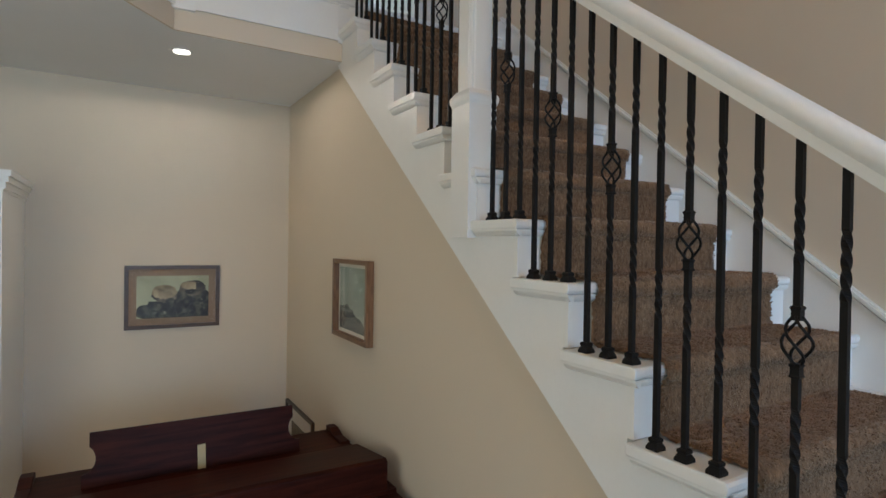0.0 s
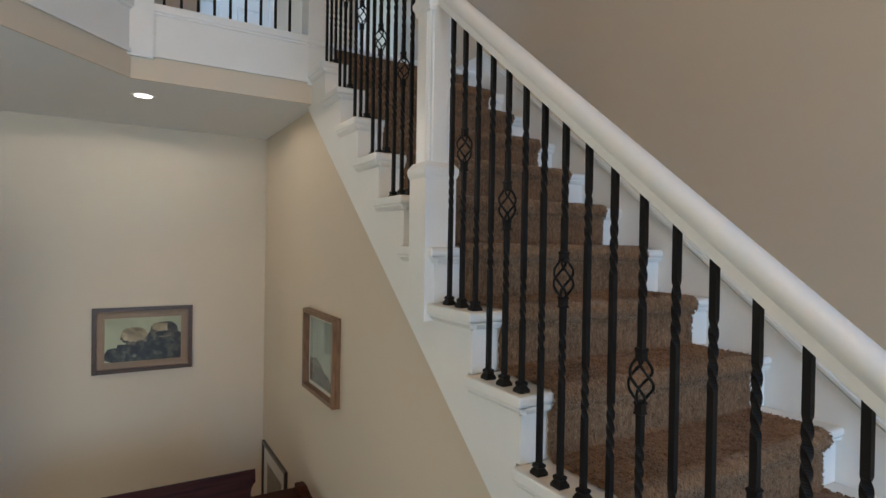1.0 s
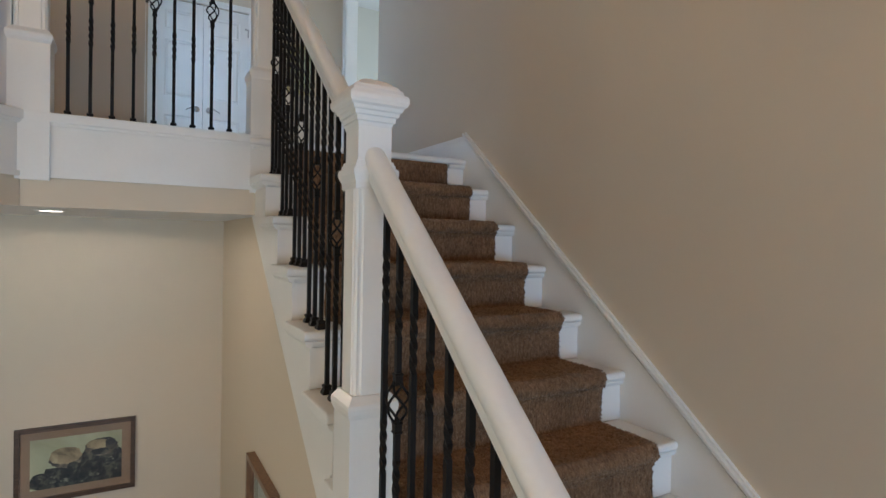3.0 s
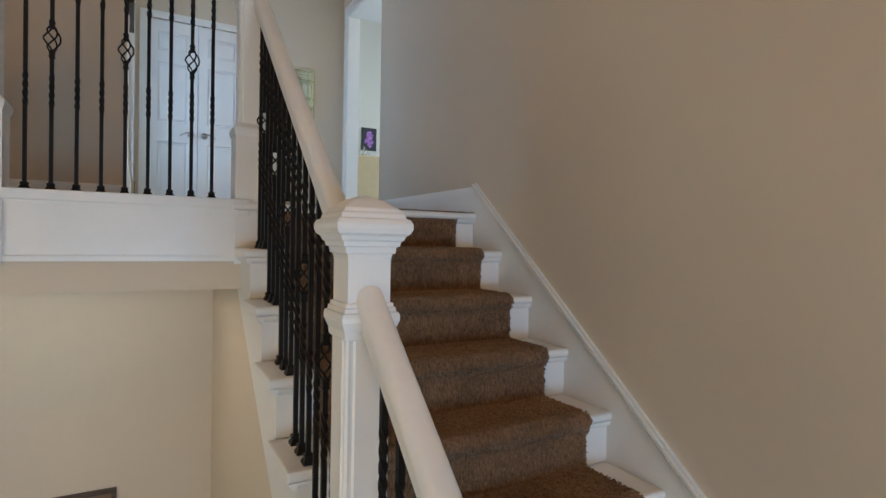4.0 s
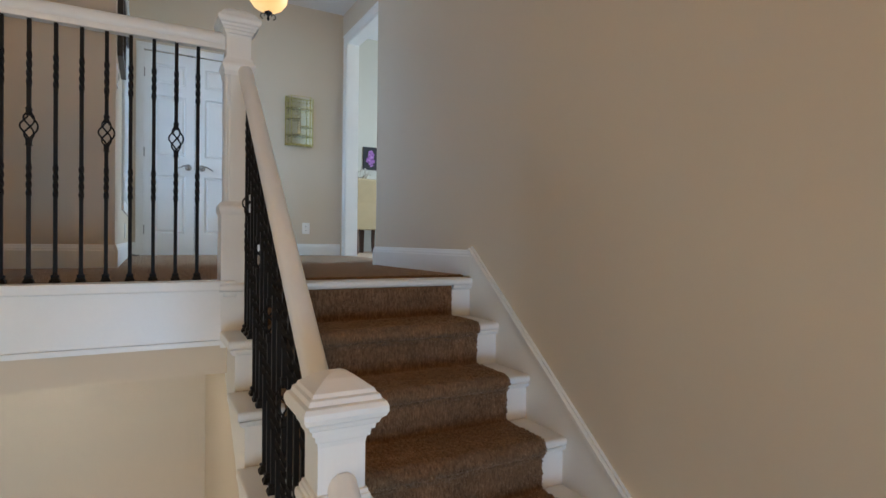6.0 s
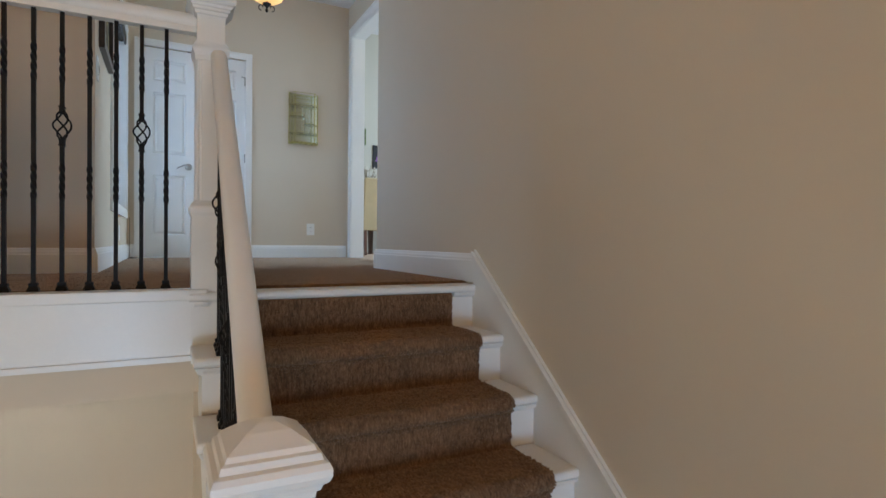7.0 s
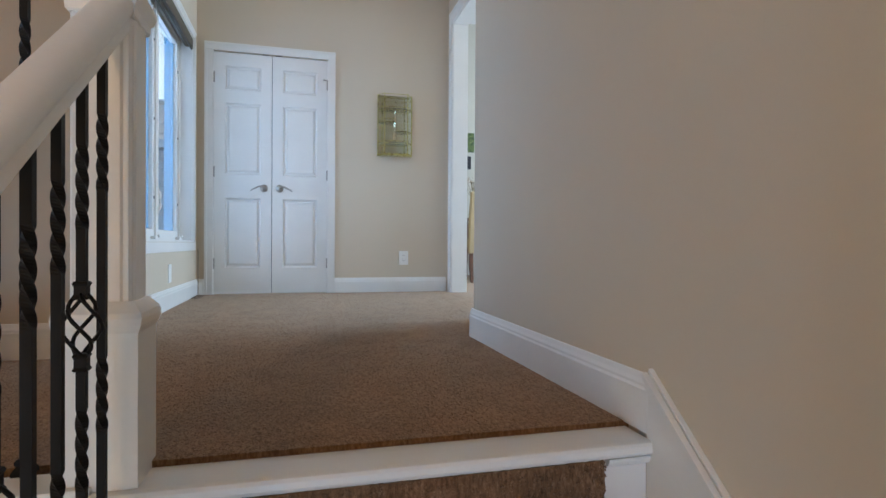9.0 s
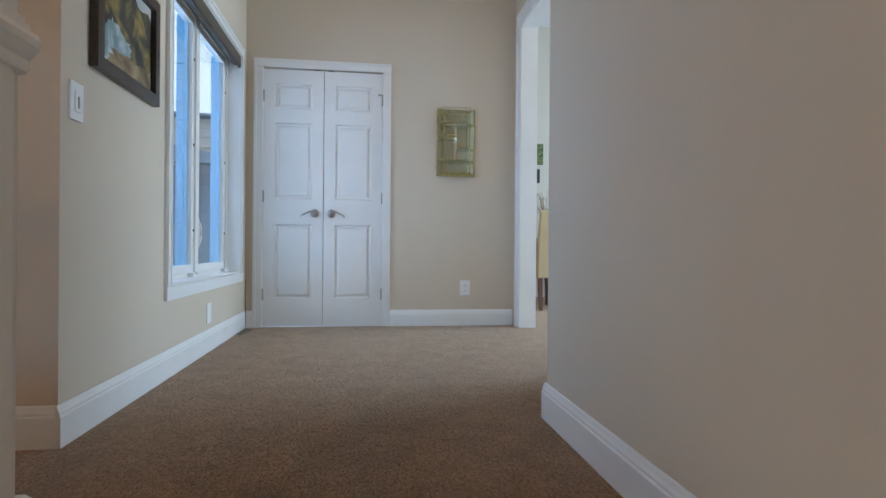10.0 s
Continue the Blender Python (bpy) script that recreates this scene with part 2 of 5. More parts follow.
def wall(name, axis, n0, n1, a0, a1, z0, z1, holes=(), material=PAINT, label="smooth beige painted wall"):
    """A wall with real openings. axis x: it stands across x from n0 to n1 and runs along y."""
    bm = bmesh.new()
    for p, q in cells(a0, a1, [v for h in holes for v in h[:2]]):
        for u, w in cells(z0, z1, [v for h in holes for v in h[2:]]):
            if any(h[0] <= p and q <= h[1] and h[2] <= u and w <= h[3] for h in holes):
                continue
            if axis == "x":
                box(bm, n0, n1, p, q, u, w)
            else:
                box(bm, p, q, n0, n1, u, w)
    bmesh.ops.remove_doubles(bm, verts=bm.verts, dist=1e-5)
    seen = {}
    for f in list(bm.faces):
        key = tuple(round(c, 4) for c in f.calc_center_median())
        seen.setdefault(key, []).append(f)
    bmesh.ops.delete(bm, geom=[f for fs in seen.values() if len(fs) > 1 for f in fs], context="FACES_ONLY")
    return solid(name, bm, material, label, "wall", "structure")


# ---- large structure ----
WIN = (2.194, 3.624, 0.448, 2.062)      # window opening in the window wall: y0 y1 z0 z1
OPEN_TOP = 2.43
YR = 1.365                     # end of the stair wall
XO = 0.535                     # face of the wall with the cased opening
wall("wall_stair", "x", 0.0, 0.14, -6.6, YR, FLOOR, CEIL)
wall("wall_gallery", "y", YG, YN + 0.13, -4.3, XW, -0.0599, CEIL)
wall("wall_gallery_low", "y", YN, YN + 0.13, -4.3, XW, FLOOR, -0.06)
wall("wall_alcove", "y", YN, YN + 0.13, XW, -1.0, FLOOR, -0.07)
wall("wall_window", "x", XW - 0.16, XW, YN + 0.13, YB, -0.4, CEIL, [WIN])
wall("wall_back", "y", YB, YB + 0.13, XW - 0.16, XO, -0.4, CEIL, [(-1.494, -0.556, -0.4, 2.05)])
wall("wall_opening", "x", XO, XO + 0.13, YR, YB + 0.13, -0.4, CEIL, [(2.0, 3.65, -0.4, OPEN_TOP)])
wall("wall_passage", "y", YR - 0.14, YR, 0.14, XO + 0.13, -0.4, CEIL)
wall("wall_west", "x", -4.44, -4.3, -6.6, YN + 0.13, FLOOR, CEIL, [(-4.0, -2.0, -2.9, -0.7)])
wall("wall_south", "y", -6.74, -6.6, -4.44, 0.14, FLOOR, CEIL, [(-4.0, -2.66, -3.40, -1.2), (-2.3, -0.4, -1.95, -0.55)])
wall("wall_closet", "y", YB + 0.75, YB + 0.85, -1.76, XO, -0.4, CEIL)

bm = bmesh.new()
box(bm, -4.44, 0.14, -6.74, YN + 0.13, FLOOR - 0.15, FLOOR)
solid("floor_lower", bm, WOODFLOOR, "brown hardwood floor of the lower storey", "floor", "structure")
bm = bmesh.new()
box(bm, -4.44, XO + 0.13, -6.74, YB + 0.85, CEIL, CEIL + 0.12)
solid("ceiling", bm, CEILING, "flat white painted ceiling", "ceiling", "structure")

# gallery slab with its slanted edge; its underside is the alcove ceiling
DIR = Vector((-0.650, -0.760, 0)).normalized()
A = Vector((-2.065, 0.04, 0))
far = A + DIR * ((A.x + 4.30) / 0.650)
OUT = Vector((DIR.y, -DIR.x, 0))       # towards the open side
if OUT.x < 0:
    OUT = -OUT
bm = bmesh.new()
prism(bm, [(-1.14, 0.04), (-1.14, YN), (-4.30, YN), (far.x, far.y), (A.x, A.y)], "z", ALC, -0.06)
solid("ceiling_alcove", bm, CEILING, "white ceiling under the gallery with recessed light", "ceiling", "structure")
bm = bmesh.new()
prism(bm, [(-0.001, 0.116), (-0.001, YR + 0.001), (XO - 0.001, YR + 0.001), (XO - 0.001, YB + 0.02), (XW + 0.001, YB + 0.02), (XW + 0.001, YN - 0.001), (-4.299, YN - 0.001), (far.x, far.y + 0.1),
           (A.x - 0.04, A.y + 0.10), (-1.138, 0.14), (-1.10, 0.116)], "z", -0.058, 0.012)
solid("floor_landing", bm, CARPET, "brown cut-pile carpet of the landing", "carpet", "structure")
bm = bmesh.new()
box(bm, XO - 0.0005, 4.2, 1.2, 7.0, -0.058, 0.011)
solid("floor_dining", bm, CARPET, "brown carpet of the dining room", "carpet", "structure")
bm = bmesh.new()
box(bm, -1.045, 0.0, 0.06, YN + 0.13, ALC, -0.06)
box(bm, XW - 0.1, 0.6, YN + 0.13, YB + 0.85, -0.30, -0.06)
solid("floor_slab", bm, CEILING, "floor structure below the landing carpet", "floor", "structure")


# ---- stairs ----
stair = thing("staircase", (-0.6, -2.0, FLOOR), "white painted straight staircase with carpet runner", "staircase")
tread_profile = [(0.0, -0.010), (0.004, -0.003), (0.012, 0.0), (G + 0.03, 0.0), (G + 0.03, -0.034), (0.012, -0.034), (0.004, -0.030), (0.0, -0.022)]
bm = bmesh.new()
prism(bm, tread_profile, "x", -W, -0.015)
soften(bm, 0.006, 2, 60)
tread_mesh = to_mesh("tread", bm, WHITE)
bm = bmesh.new()
box(bm, -1.1735, -0.015, 0.0, 0.02, -R + 0.002, -0.034)
soften(bm, 0.002, 1)
riser_mesh = to_mesh("riser", bm, WHITE)
bm = bmesh.new()
prism(bm, [(0.006, -0.034), (0.006, -0.040), (0.012, -0.050), (0.022, -0.056), (0.024, -0.034)], "x", -1.188, -0.015)
cove_mesh = to_mesh("cove_moulding", bm, WHITE)
bm = bmesh.new()
prism(bm, [(-1.194, -0.034), (-1.194, -0.040), (-1.186, -0.050), (-1.176, -0.056), (-1.172, -0.056), (-1.172, -0.034)], "y", 0.006, G + 0.02)
return_mesh = to_mesh("cove_return", bm, WHITE)
for k in range(1, NSTEP + 1):
    piece("tread", tread_mesh, stair, (0, -k * G, -k * R))
    piece("cove_moulding", cove_mesh, stair, (0, -k * G, -k * R))
    piece("cove_return", return_mesh, stair, (0, -k * G, -k * R))
for k in range(0, NSTEP + 1):
    piece("riser", riser_mesh, stair, (0, -k * G + 0.025, -k * R))
bm = bmesh.new()
prism(bm, [(0.0, -0.010), (0.004, -0.003), (0.012, 0.0), (0.112, 0.0), (0.112, -0.034), (0.012, -0.034), (0.004, -0.030), (0.0, -0.022)], "x", -1.205, -0.015)
part("landing_nosing", bm, WHITE, stair, "white painted nosing board at the head of the stairs")
bm = bmesh.new()
prism(bm, [(0.006, -0.034), (0.006, -0.040), (0.012, -0.050), (0.022, -0.056), (0.024, -0.034)], "x", -1.188, -1.14)
part("cove_moulding", bm, WHITE, stair)
bm = bmesh.new()
prism(bm, [(0.006, -0.034), (0.006, -0.040), (0.012, -0.050), (0.022, -0.056), (0.024, -0.034)], "x", -0.122, -0.015)
part("cove_moulding", bm, WHITE, stair)

# saw-tooth side panel of the open side
outline = [(0.10, -0.035)]
for k in range(0, NSTEP + 1):
    outline += [(-k * G + 0.0455, -k * R - 0.034), (-k * G + 0.0455, -(k + 1) * R - 0.034)]
yl = -NSTEP * G + 0.0455
outline[-1] = (yl, FLOOR)
def low(y):
    return SLOPE * y - 0.455
outline += [(yl + 0.62, FLOOR), ((FLOOR + 0.455) / SLOPE, FLOOR), (0.10, low(0.10))]
outline = [p for i, p in enumerate(outline) if i == 0 or (Vector(p) - Vector(outline[i - 1])).length > 1e-4]
bm = bmesh.new()
prism(bm, outline[::-1], "x", -1.172, -1.142)
part("side_panel", bm, WHITE, stair, "white painted side panel below the treads")

# triangular wall below the flight
bm = bmesh.new()
prism(bm, [(YN, ALC), (YN, FLOOR), ((FLOOR + 0.40) / SLOPE, FLOOR), (0.12, SLOPE * 0.12 - 0.40), (0.12, ALC)], "x", -1.142 + 0.004, -1.05)
solid("wall_under_stair", bm, PAINT, "beige painted wall below the staircase", "wall", "structure")

# skirt board along the stair wall, with moulded cap
def skirt_top(y):
    return SLOPE * y + 0.135
yb = 0.022
lowy = -NSTEP * G - 0.2
bm = bmesh.new()
prism(bm, [(yb, 0.146), (yb, -0.3), (lowy, low(lowy) + 0.1), (lowy, skirt_top(lowy))], "x", -0.016, 0.0)
skirt = solid("skirt_board", bm, WHITE, "white painted skirt board along the stairs", "skirting", "structure")
def slanted_strip(name, y0, y1, off0, off1, x0, x1):
    bm = bmesh.new()
    prism(bm, [(y0, skirt_top(y0) + off0), (y1, skirt_top(y1) + off0), (y1, skirt_top(y1) + off1), (y0, skirt_top(y0) + off1)], "x", x0, x1)
    return part(name, bm, WHITE, skirt)
slanted_strip("cap_moulding", lowy, yb, -0.013, 0.0, -0.031, -0.0165)
slanted_strip("cap_moulding", lowy, yb, -0.036, -0.024, -0.024, -0.0165)
slanted_strip("cap_moulding", lowy, yb, 0.0, 0.008, -0.014, -0.001)


def baseboard(name, axis, n, side, a0, a1, label="white painted moulded baseboard", z=0.010):
    """side: +1 or -1, the way the board stands out from the wall face at n."""
    prof = [(0, 0), (0.016, 0), (0.016, 0.098), (0.013, 0.104), (0.013, 0.111), (0.009, 0.120), (0.006, 0.130), (0.004, 0.133), (0, 0.133)]
    pts = [(n + side * u, z + v) for u, v in prof]
    bm = bmesh.new()
    if axis == "y":                      # wall face is across y, the board runs along x
        prism(bm, pts, "x", a0, a1)
    else:
        prism(bm, pts, "y", a0, a1)
    return solid(name, bm, WHITE, label, "baseboard", "structure")


baseboard("baseboard", "x", 0.0, -1, yb + 0.001, YR + 0.016)
baseboard("baseboard", "y", YR, 1, 0.0, XO - 0.002)
baseboard("baseboard", "y", YB, -1, XW, -1.5605)
baseboard("baseboard", "y", YB, -1, -0.4935, XO - 0.016)
baseboard("baseboard", "x", XW, 1, YG - 0.016, YB - 0.017)
baseboard("baseboard", "y", YG, -1, -4.30, XW - 0.001)
baseboard("baseboard", "y", YN, -1, -4.30, -1.14, z=FLOOR)

# gallery fascia: board, cap, lower band
def fascia(name, p, q, out, s0, s1, label):
    """Upright strips from p to q, standing s0..s1 out of the edge line; rows of (z0, z1, out0, out1)."""
    rows = [(-0.235, -0.028, 0.0, 0.018), (-0.028, 0.012, -0.06, 0.034), (-0.040, -0.028, 0.018, 0.026), (-0.248, -0.228, 0.018, 0.026), (-0.3649, -0.235, 0.0, 0.012)]
    names = ("board", "cap", "bead", "bead", "lower_band")
    d = (q - p).normalized()
    f = thing(name, (p.x, p.y, 0), label, "fascia", "", "structure")
    for nm, (z0, z1, o0, o1) in zip(names, rows):
        bm = bmesh.new()
        a, b = p + d * s0, q + d * s1
        pts = [a + out * o0, b + out * o0, b + out * o1, a + out * o1]
        prism(bm, [(v.x, v.y) for v in pts], "z", z0, z1)
        if nm == "cap":
            soften(bm, 0.006, 2)
        part(nm, bm, PAINT if nm == "lower_band" else WHITE, f, "beige painted band under the board" if nm == "lower_band" else "")
    return f


P0 = Vector((-1.142, 0.04, 0))
fascia("fascia_landing", P0, A, Vector((0, -1, 0)), 0.0, 0.012, "white panelled edge of the gallery floor")
fascia("fascia_gallery", A, far, OUT, 0.012, 0.0, "white panelled slanted edge of the gallery floor")


# ---- posts ----
def rail_x(y):
    return -1.108 + 0.029 * y


def newel(name, place, foot, label, k=1.0, flare=0.76):
    """Square box newel: place is the middle of the pyramid's tip; foot is the length below the plinth cap."""
    t = thing(name, place, label, "newel post", "white newel posts")
    x, y, z = place
    def square_stack_k(bm, rows):
        square_stack(bm, [((0.046 + (h - 0.046) * flare if h > 0.046 and v > z - 0.3 else h) * k, v) for h, v in rows], x, y)
    bm = bmesh.new()
    square_stack_k(bm, [(0.060, z - 0.815 - foot), (0.060, z - 0.835)])
    soften(bm, 0.005, 2)
    part("plinth", bm, WHITE, t)
    bm = bmesh.new()
    square_stack_k(bm, [(0.0605, z - 0.862), (0.063, z - 0.856), (0.066, z - 0.848), (0.0675, z - 0.836), (0.066, z - 0.826), (0.060, z - 0.818), (0.052, z - 0.806)])
    part("plinth_cap", bm, WHITE, t)
    bm = bmesh.new()
    # shaft with a sunk bead down each corner
    out = []
    h, c, g = 0.049 * k, 0.013, 0.004
    for i in range(4):
        a = i * math.pi / 2
        for u, v in ((h, -(h - c - 2 * g)), (h, h - c - 2 * g), (h - g, h - c - g), (h - g, h - c), (h - 0.2 * c, h - 0.6 * c), (h - 0.6 * c, h - 0.2 * c), (h - c, h - g), (h - c - g, h - g)):
            out.append((x + u * math.cos(a) - v * math.sin(a), y + u * math.sin(a) + v * math.cos(a)))
    prism(bm, out, "z", z - 0.808, z - 0.288)
    part("shaft", bm, WHITE, t)
    bm = bmesh.new()
    square_stack_k(bm, [(0.049, z - 0.292), (0.053, z - 0.288), (0.054, z - 0.274), (0.058, z - 0.268), (0.061, z - 0.262), (0.064, z - 0.256), (0.0645, z - 0.247), (0.062, z - 0.240), (0.056, z - 0.238), (0.055, z - 0.230), (0.051, z - 0.228), (0.050, z - 0.221), (0.044, z - 0.219)])
    soften(bm, 0.0015, 2, 20)
    part("neck_band", bm, WHITE, t)
    bm = bmesh.new()
    square_stack_k(bm, [(0.0445, z - 0.222), (0.0445, z - 0.135), (0.0465, z - 0.126), (0.0495, z - 0.120)])
    soften(bm, 0.003, 1)
    part("head_block", bm, WHITE, t)
    bm = bmesh.new()
    square_stack_k(bm, [(0.045, z - 0.124), (0.053, z - 0.122), (0.055, z - 0.110), (0.062, z - 0.108), (0.064, z - 0.099), (0.070, z - 0.096), (0.074, z - 0.088), (0.083, z - 0.083), (0.088, z - 0.074), (0.088, z - 0.064), (0.083, z - 0.056), (0.074, z - 0.053),
                      (0.071, z - 0.044), (0.064, z - 0.041), (0.060, z - 0.034), (0.030, z - 0.016), (0.013, z - 0.0085), (0.003, z - 0.0065)])
    soften(bm, 0.0022, 2, 20)
    part("cap", bm, WHITE, t)
    return t


newel("newel_post", (-1.150, -1.347, -0.056), 0.537, "white square newel post with pyramid cap halfway up the stairs", 1.0)
newel("newel_post", (-1.134, 0.082, 1.142), 0.587, "white square newel post at the head of the stairs", 1.07)
corner = newel("newel_post", (-2.035, 0.075, 1.142), 0.587, "white square newel post at the corner of the gallery", 1.14)
bm = bmesh.new()
prism(bm, [(-2.1035, 0.010), (-2.160, 0.045), (-2.130, 0.110), (-2.1035, 0.110)], "z", -0.255, 0.325)
soften(bm, 0.004, 2)
part("return_plinth", bm, WHITE, corner, "white slanted half plinth towards the slanted rail")
bm = bmesh.new()
prism(bm, [(-2.092, 0.022), (-2.144, 0.052), (-2.118, 0.105), (-2.092, 0.105)], "z", 0.326, 1.015)
soften(bm, 0.004, 2)
part("return_shaft", bm, WHITE, corner)
newel("newel_post", (rail_x(-4.17), -NSTEP * G - 0.10, -NSTEP * R + 0.93), 0.30, "white square newel post at the foot of the stairs")


# ---- balusters ----
BAR = 0.0065
def bar_mesh(name, length, basket):
    """Wrought bar hanging from the rail: square, twisted over two stretches; with a gap where a basket sits."""
    bm = bmesh.new()
    twists = [(0.11, 0.24), (0.515, 0.64)]
    runs = [(0.0, 0.335), (0.435, length)] if basket else [(0.0, length)]
    for a, b in runs:
        zs = {a, b}
        for p, q in twists:
            k = 26
            zs |= {p + (q - p) * i / k for i in range(k + 1) if a <= p + (q - p) * i / k <= b}
        rings = []
        for s in sorted(zs):
            turn = 0.0
            for p, q in twists:
                turn += 2 * math.pi * min(max((s - p) / (q - p), 0), 1)
            ring = []
            for i in range(4):
                w = turn + math.pi / 4 + i * math.pi / 2
                ring.append(bm.verts.new((BAR * 1.414 * math.cos(w), BAR * 1.414 * math.sin(w), -s)))
            rings.append(ring)
        for u, v in zip(rings, rings[1:]):
            for i in range(4):
                bm.faces.new((u[i], u[(i + 1) % 4], v[(i + 1) % 4], v[i]))
        bm.faces.new(rings[0])
        bm.faces.new(rings[-1][::-1])
    return to_mesh(name, bm, IRON)


def basket_mesh():
    bm = bmesh.new()
    for i in range(4):
        pts = []
        for j in range(15):
            s = j / 14
            r = 0.004 + 0.0225 * math.sin(math.pi * s) ** 0.9
            w = i * math.pi / 2 + s * math.pi * 1.05
            pts.append((r * math.cos(w), r * math.sin(w), -0.335 - 0.10 * s))
        tube(bm, pts, 0.0032, 5)
    return to_mesh("basket", bm, IRON, True)


def collar_mesh():
    bm = bmesh.new()
    square_stack(bm, [(0.0085, -0.016), (0.0105, -0.013), (0.0085, -0.009), (0.0085, 0.004), (0.0105, 0.008), (0.0085, 0.012)])
    return to_mesh("collar", bm, IRON)


def shoe_mesh():
    bm = bmesh.new()
    square_stack(bm, [(0.0165, 0.0), (0.0165, 0.007), (0.0135, 0.013), (0.0105, 0.018), (0.0125, 0.021), (0.0125, 0.027), (0.009, 0.030)])
    return to_mesh("shoe", bm, IRON)


BASKET, COLLAR, SHOE = basket_mesh(), collar_mesh(), shoe_mesh()


def baluster(parent, mesh, place, length, basket, turn=0.0):
    b = piece("baluster", mesh, parent, place, turn)
    s = new("shoe", SHOE)
    s.parent, s.location = b, (0, 0, -length)
    if basket:
        for nm, me, z in (("basket", BASKET, 0), ("collar", COLLAR, -0.331), ("collar", COLLAR, -0.441)):
            o = new(nm, me)
            o.parent, o.location = b, (0, 0, z)
    return b


def rail_z(y):
    return 0.798 + SLOPE * y


# handrail section: (sideways, up)
RAIL = [(-0.024, 0.0), (0.024, 0.0), (0.026, 0.012), (0.024, 0.022), (0.029, 0.028), (0.033, 0.036), (0.034, 0.046), (0.031, 0.057), (0.024, 0.066), (0.013, 0.071), (0.0, 0.0725),
        (-0.013, 0.071), (-0.024, 0.066), (-0.031, 0.057), (-0.034, 0.046), (-0.033, 0.036), (-0.029, 0.028), (-0.024, 0.022), (-0.026, 0.012)]


def handrail(p, q, parent):
    """A moulded rail whose underside runs from p to q."""
    p, q = Vector(p), Vector(q)
    d = (q - p)
    side = Vector((-d.y, d.x, 0)).normalized()
    bm = bmesh.new()
    ends = [[bm.verts.new(e + side * u * 0.84 + Vector((0, 0, v * 1.0 * (1.12 if abs(d.z) > 0.01 else 1)))) for u, v in RAIL] for e in (p, q)]
    n = len(RAIL)
    for i in range(n):
        bm.faces.new((ends[0][i], ends[0][(i + 1) % n], ends[1][(i + 1) % n], ends[1][i]))
    bm.faces.new(ends[0])
    bm.faces.new(ends[1][::-1])
    return part("handrail", bm, WHITE, parent, "white painted moulded handrail", True)


offsets = (0.040, 0.120, 0.200)
lengths = [rail_z(o) for o in offsets]
stair_bars = [bar_mesh("baluster", L - 0.001, i == 1) for i, L in enumerate(lengths)]
upper = thing("stair_railing", (RX, -0.65, -0.5), "black twisted iron stair balusters below a white handrail, upper part", "railing", "stair railings")
handrail((rail_x(0), 0.040, rail_z(0.040)), (rail_x(-1.299), -1.299, rail_z(-1.299)), upper)
lower = thing("stair_railing", (RX, -2.75, -2.2), "black twisted iron stair balusters below a white handrail, lower part", "railing", "stair railings")
yend = -NSTEP * G - 0.05
handrail((rail_x(-1.394), -1.394, rail_z(-1.394)), (rail_x(yend), yend, rail_z(yend)), lower)
for k in range(1, NSTEP + 1):
    for i, o in enumerate(offsets):
        y = -k * G + o
        if k == 6 and i < 2 or k == NSTEP and i == 0:
            continue
        baluster(upper if k <= 6 else lower, stair_bars[i], (rail_x(y), y, rail_z(y)), lengths[i], i == 1)

HALL_RAIL = 0.965
gallery = thing("gallery_railing", (-1.6, 0.12, 0.012), "black twisted iron balusters below a white gallery handrail", "railing", "gallery railings")
handrail((-1.175, 0.105, HALL_RAIL), (-1.98, 0.105, HALL_RAIL), gallery)
gl = HALL_RAIL - 0.012
bars = [bar_mesh("baluster", gl - 0.001, b) for b in (False, True)]
for k in range(9):
    b = k % 3 == 1
    baluster(gallery, bars[b], (-1.281 - 0.0795 * k, 0.105, HALL_RAIL), gl, b)
slant = thing("gallery_railing", (A.x + DIR.x, A.y + DIR.y, 0.012), "black twisted iron balusters along the slanted gallery edge", "railing", "gallery railings")
Q = Vector((-2.055, 0.09, 0))
span = (Q.x + 4.29) / -DIR.x
handrail(Q + DIR * 0.05 + Vector((0, 0, HALL_RAIL)), Q + DIR * span + Vector((0, 0, HALL_RAIL)), slant)
k = 0
while 0.13 + k * 0.0795 < span:
    p = Q + DIR * (0.13 + k * 0.0795)
    b = k % 3 == 1
    baluster(slant, bars[b], (p.x, p.y, HALL_RAIL), gl, b, math.atan2(DIR.y, DIR.x))
    k += 1


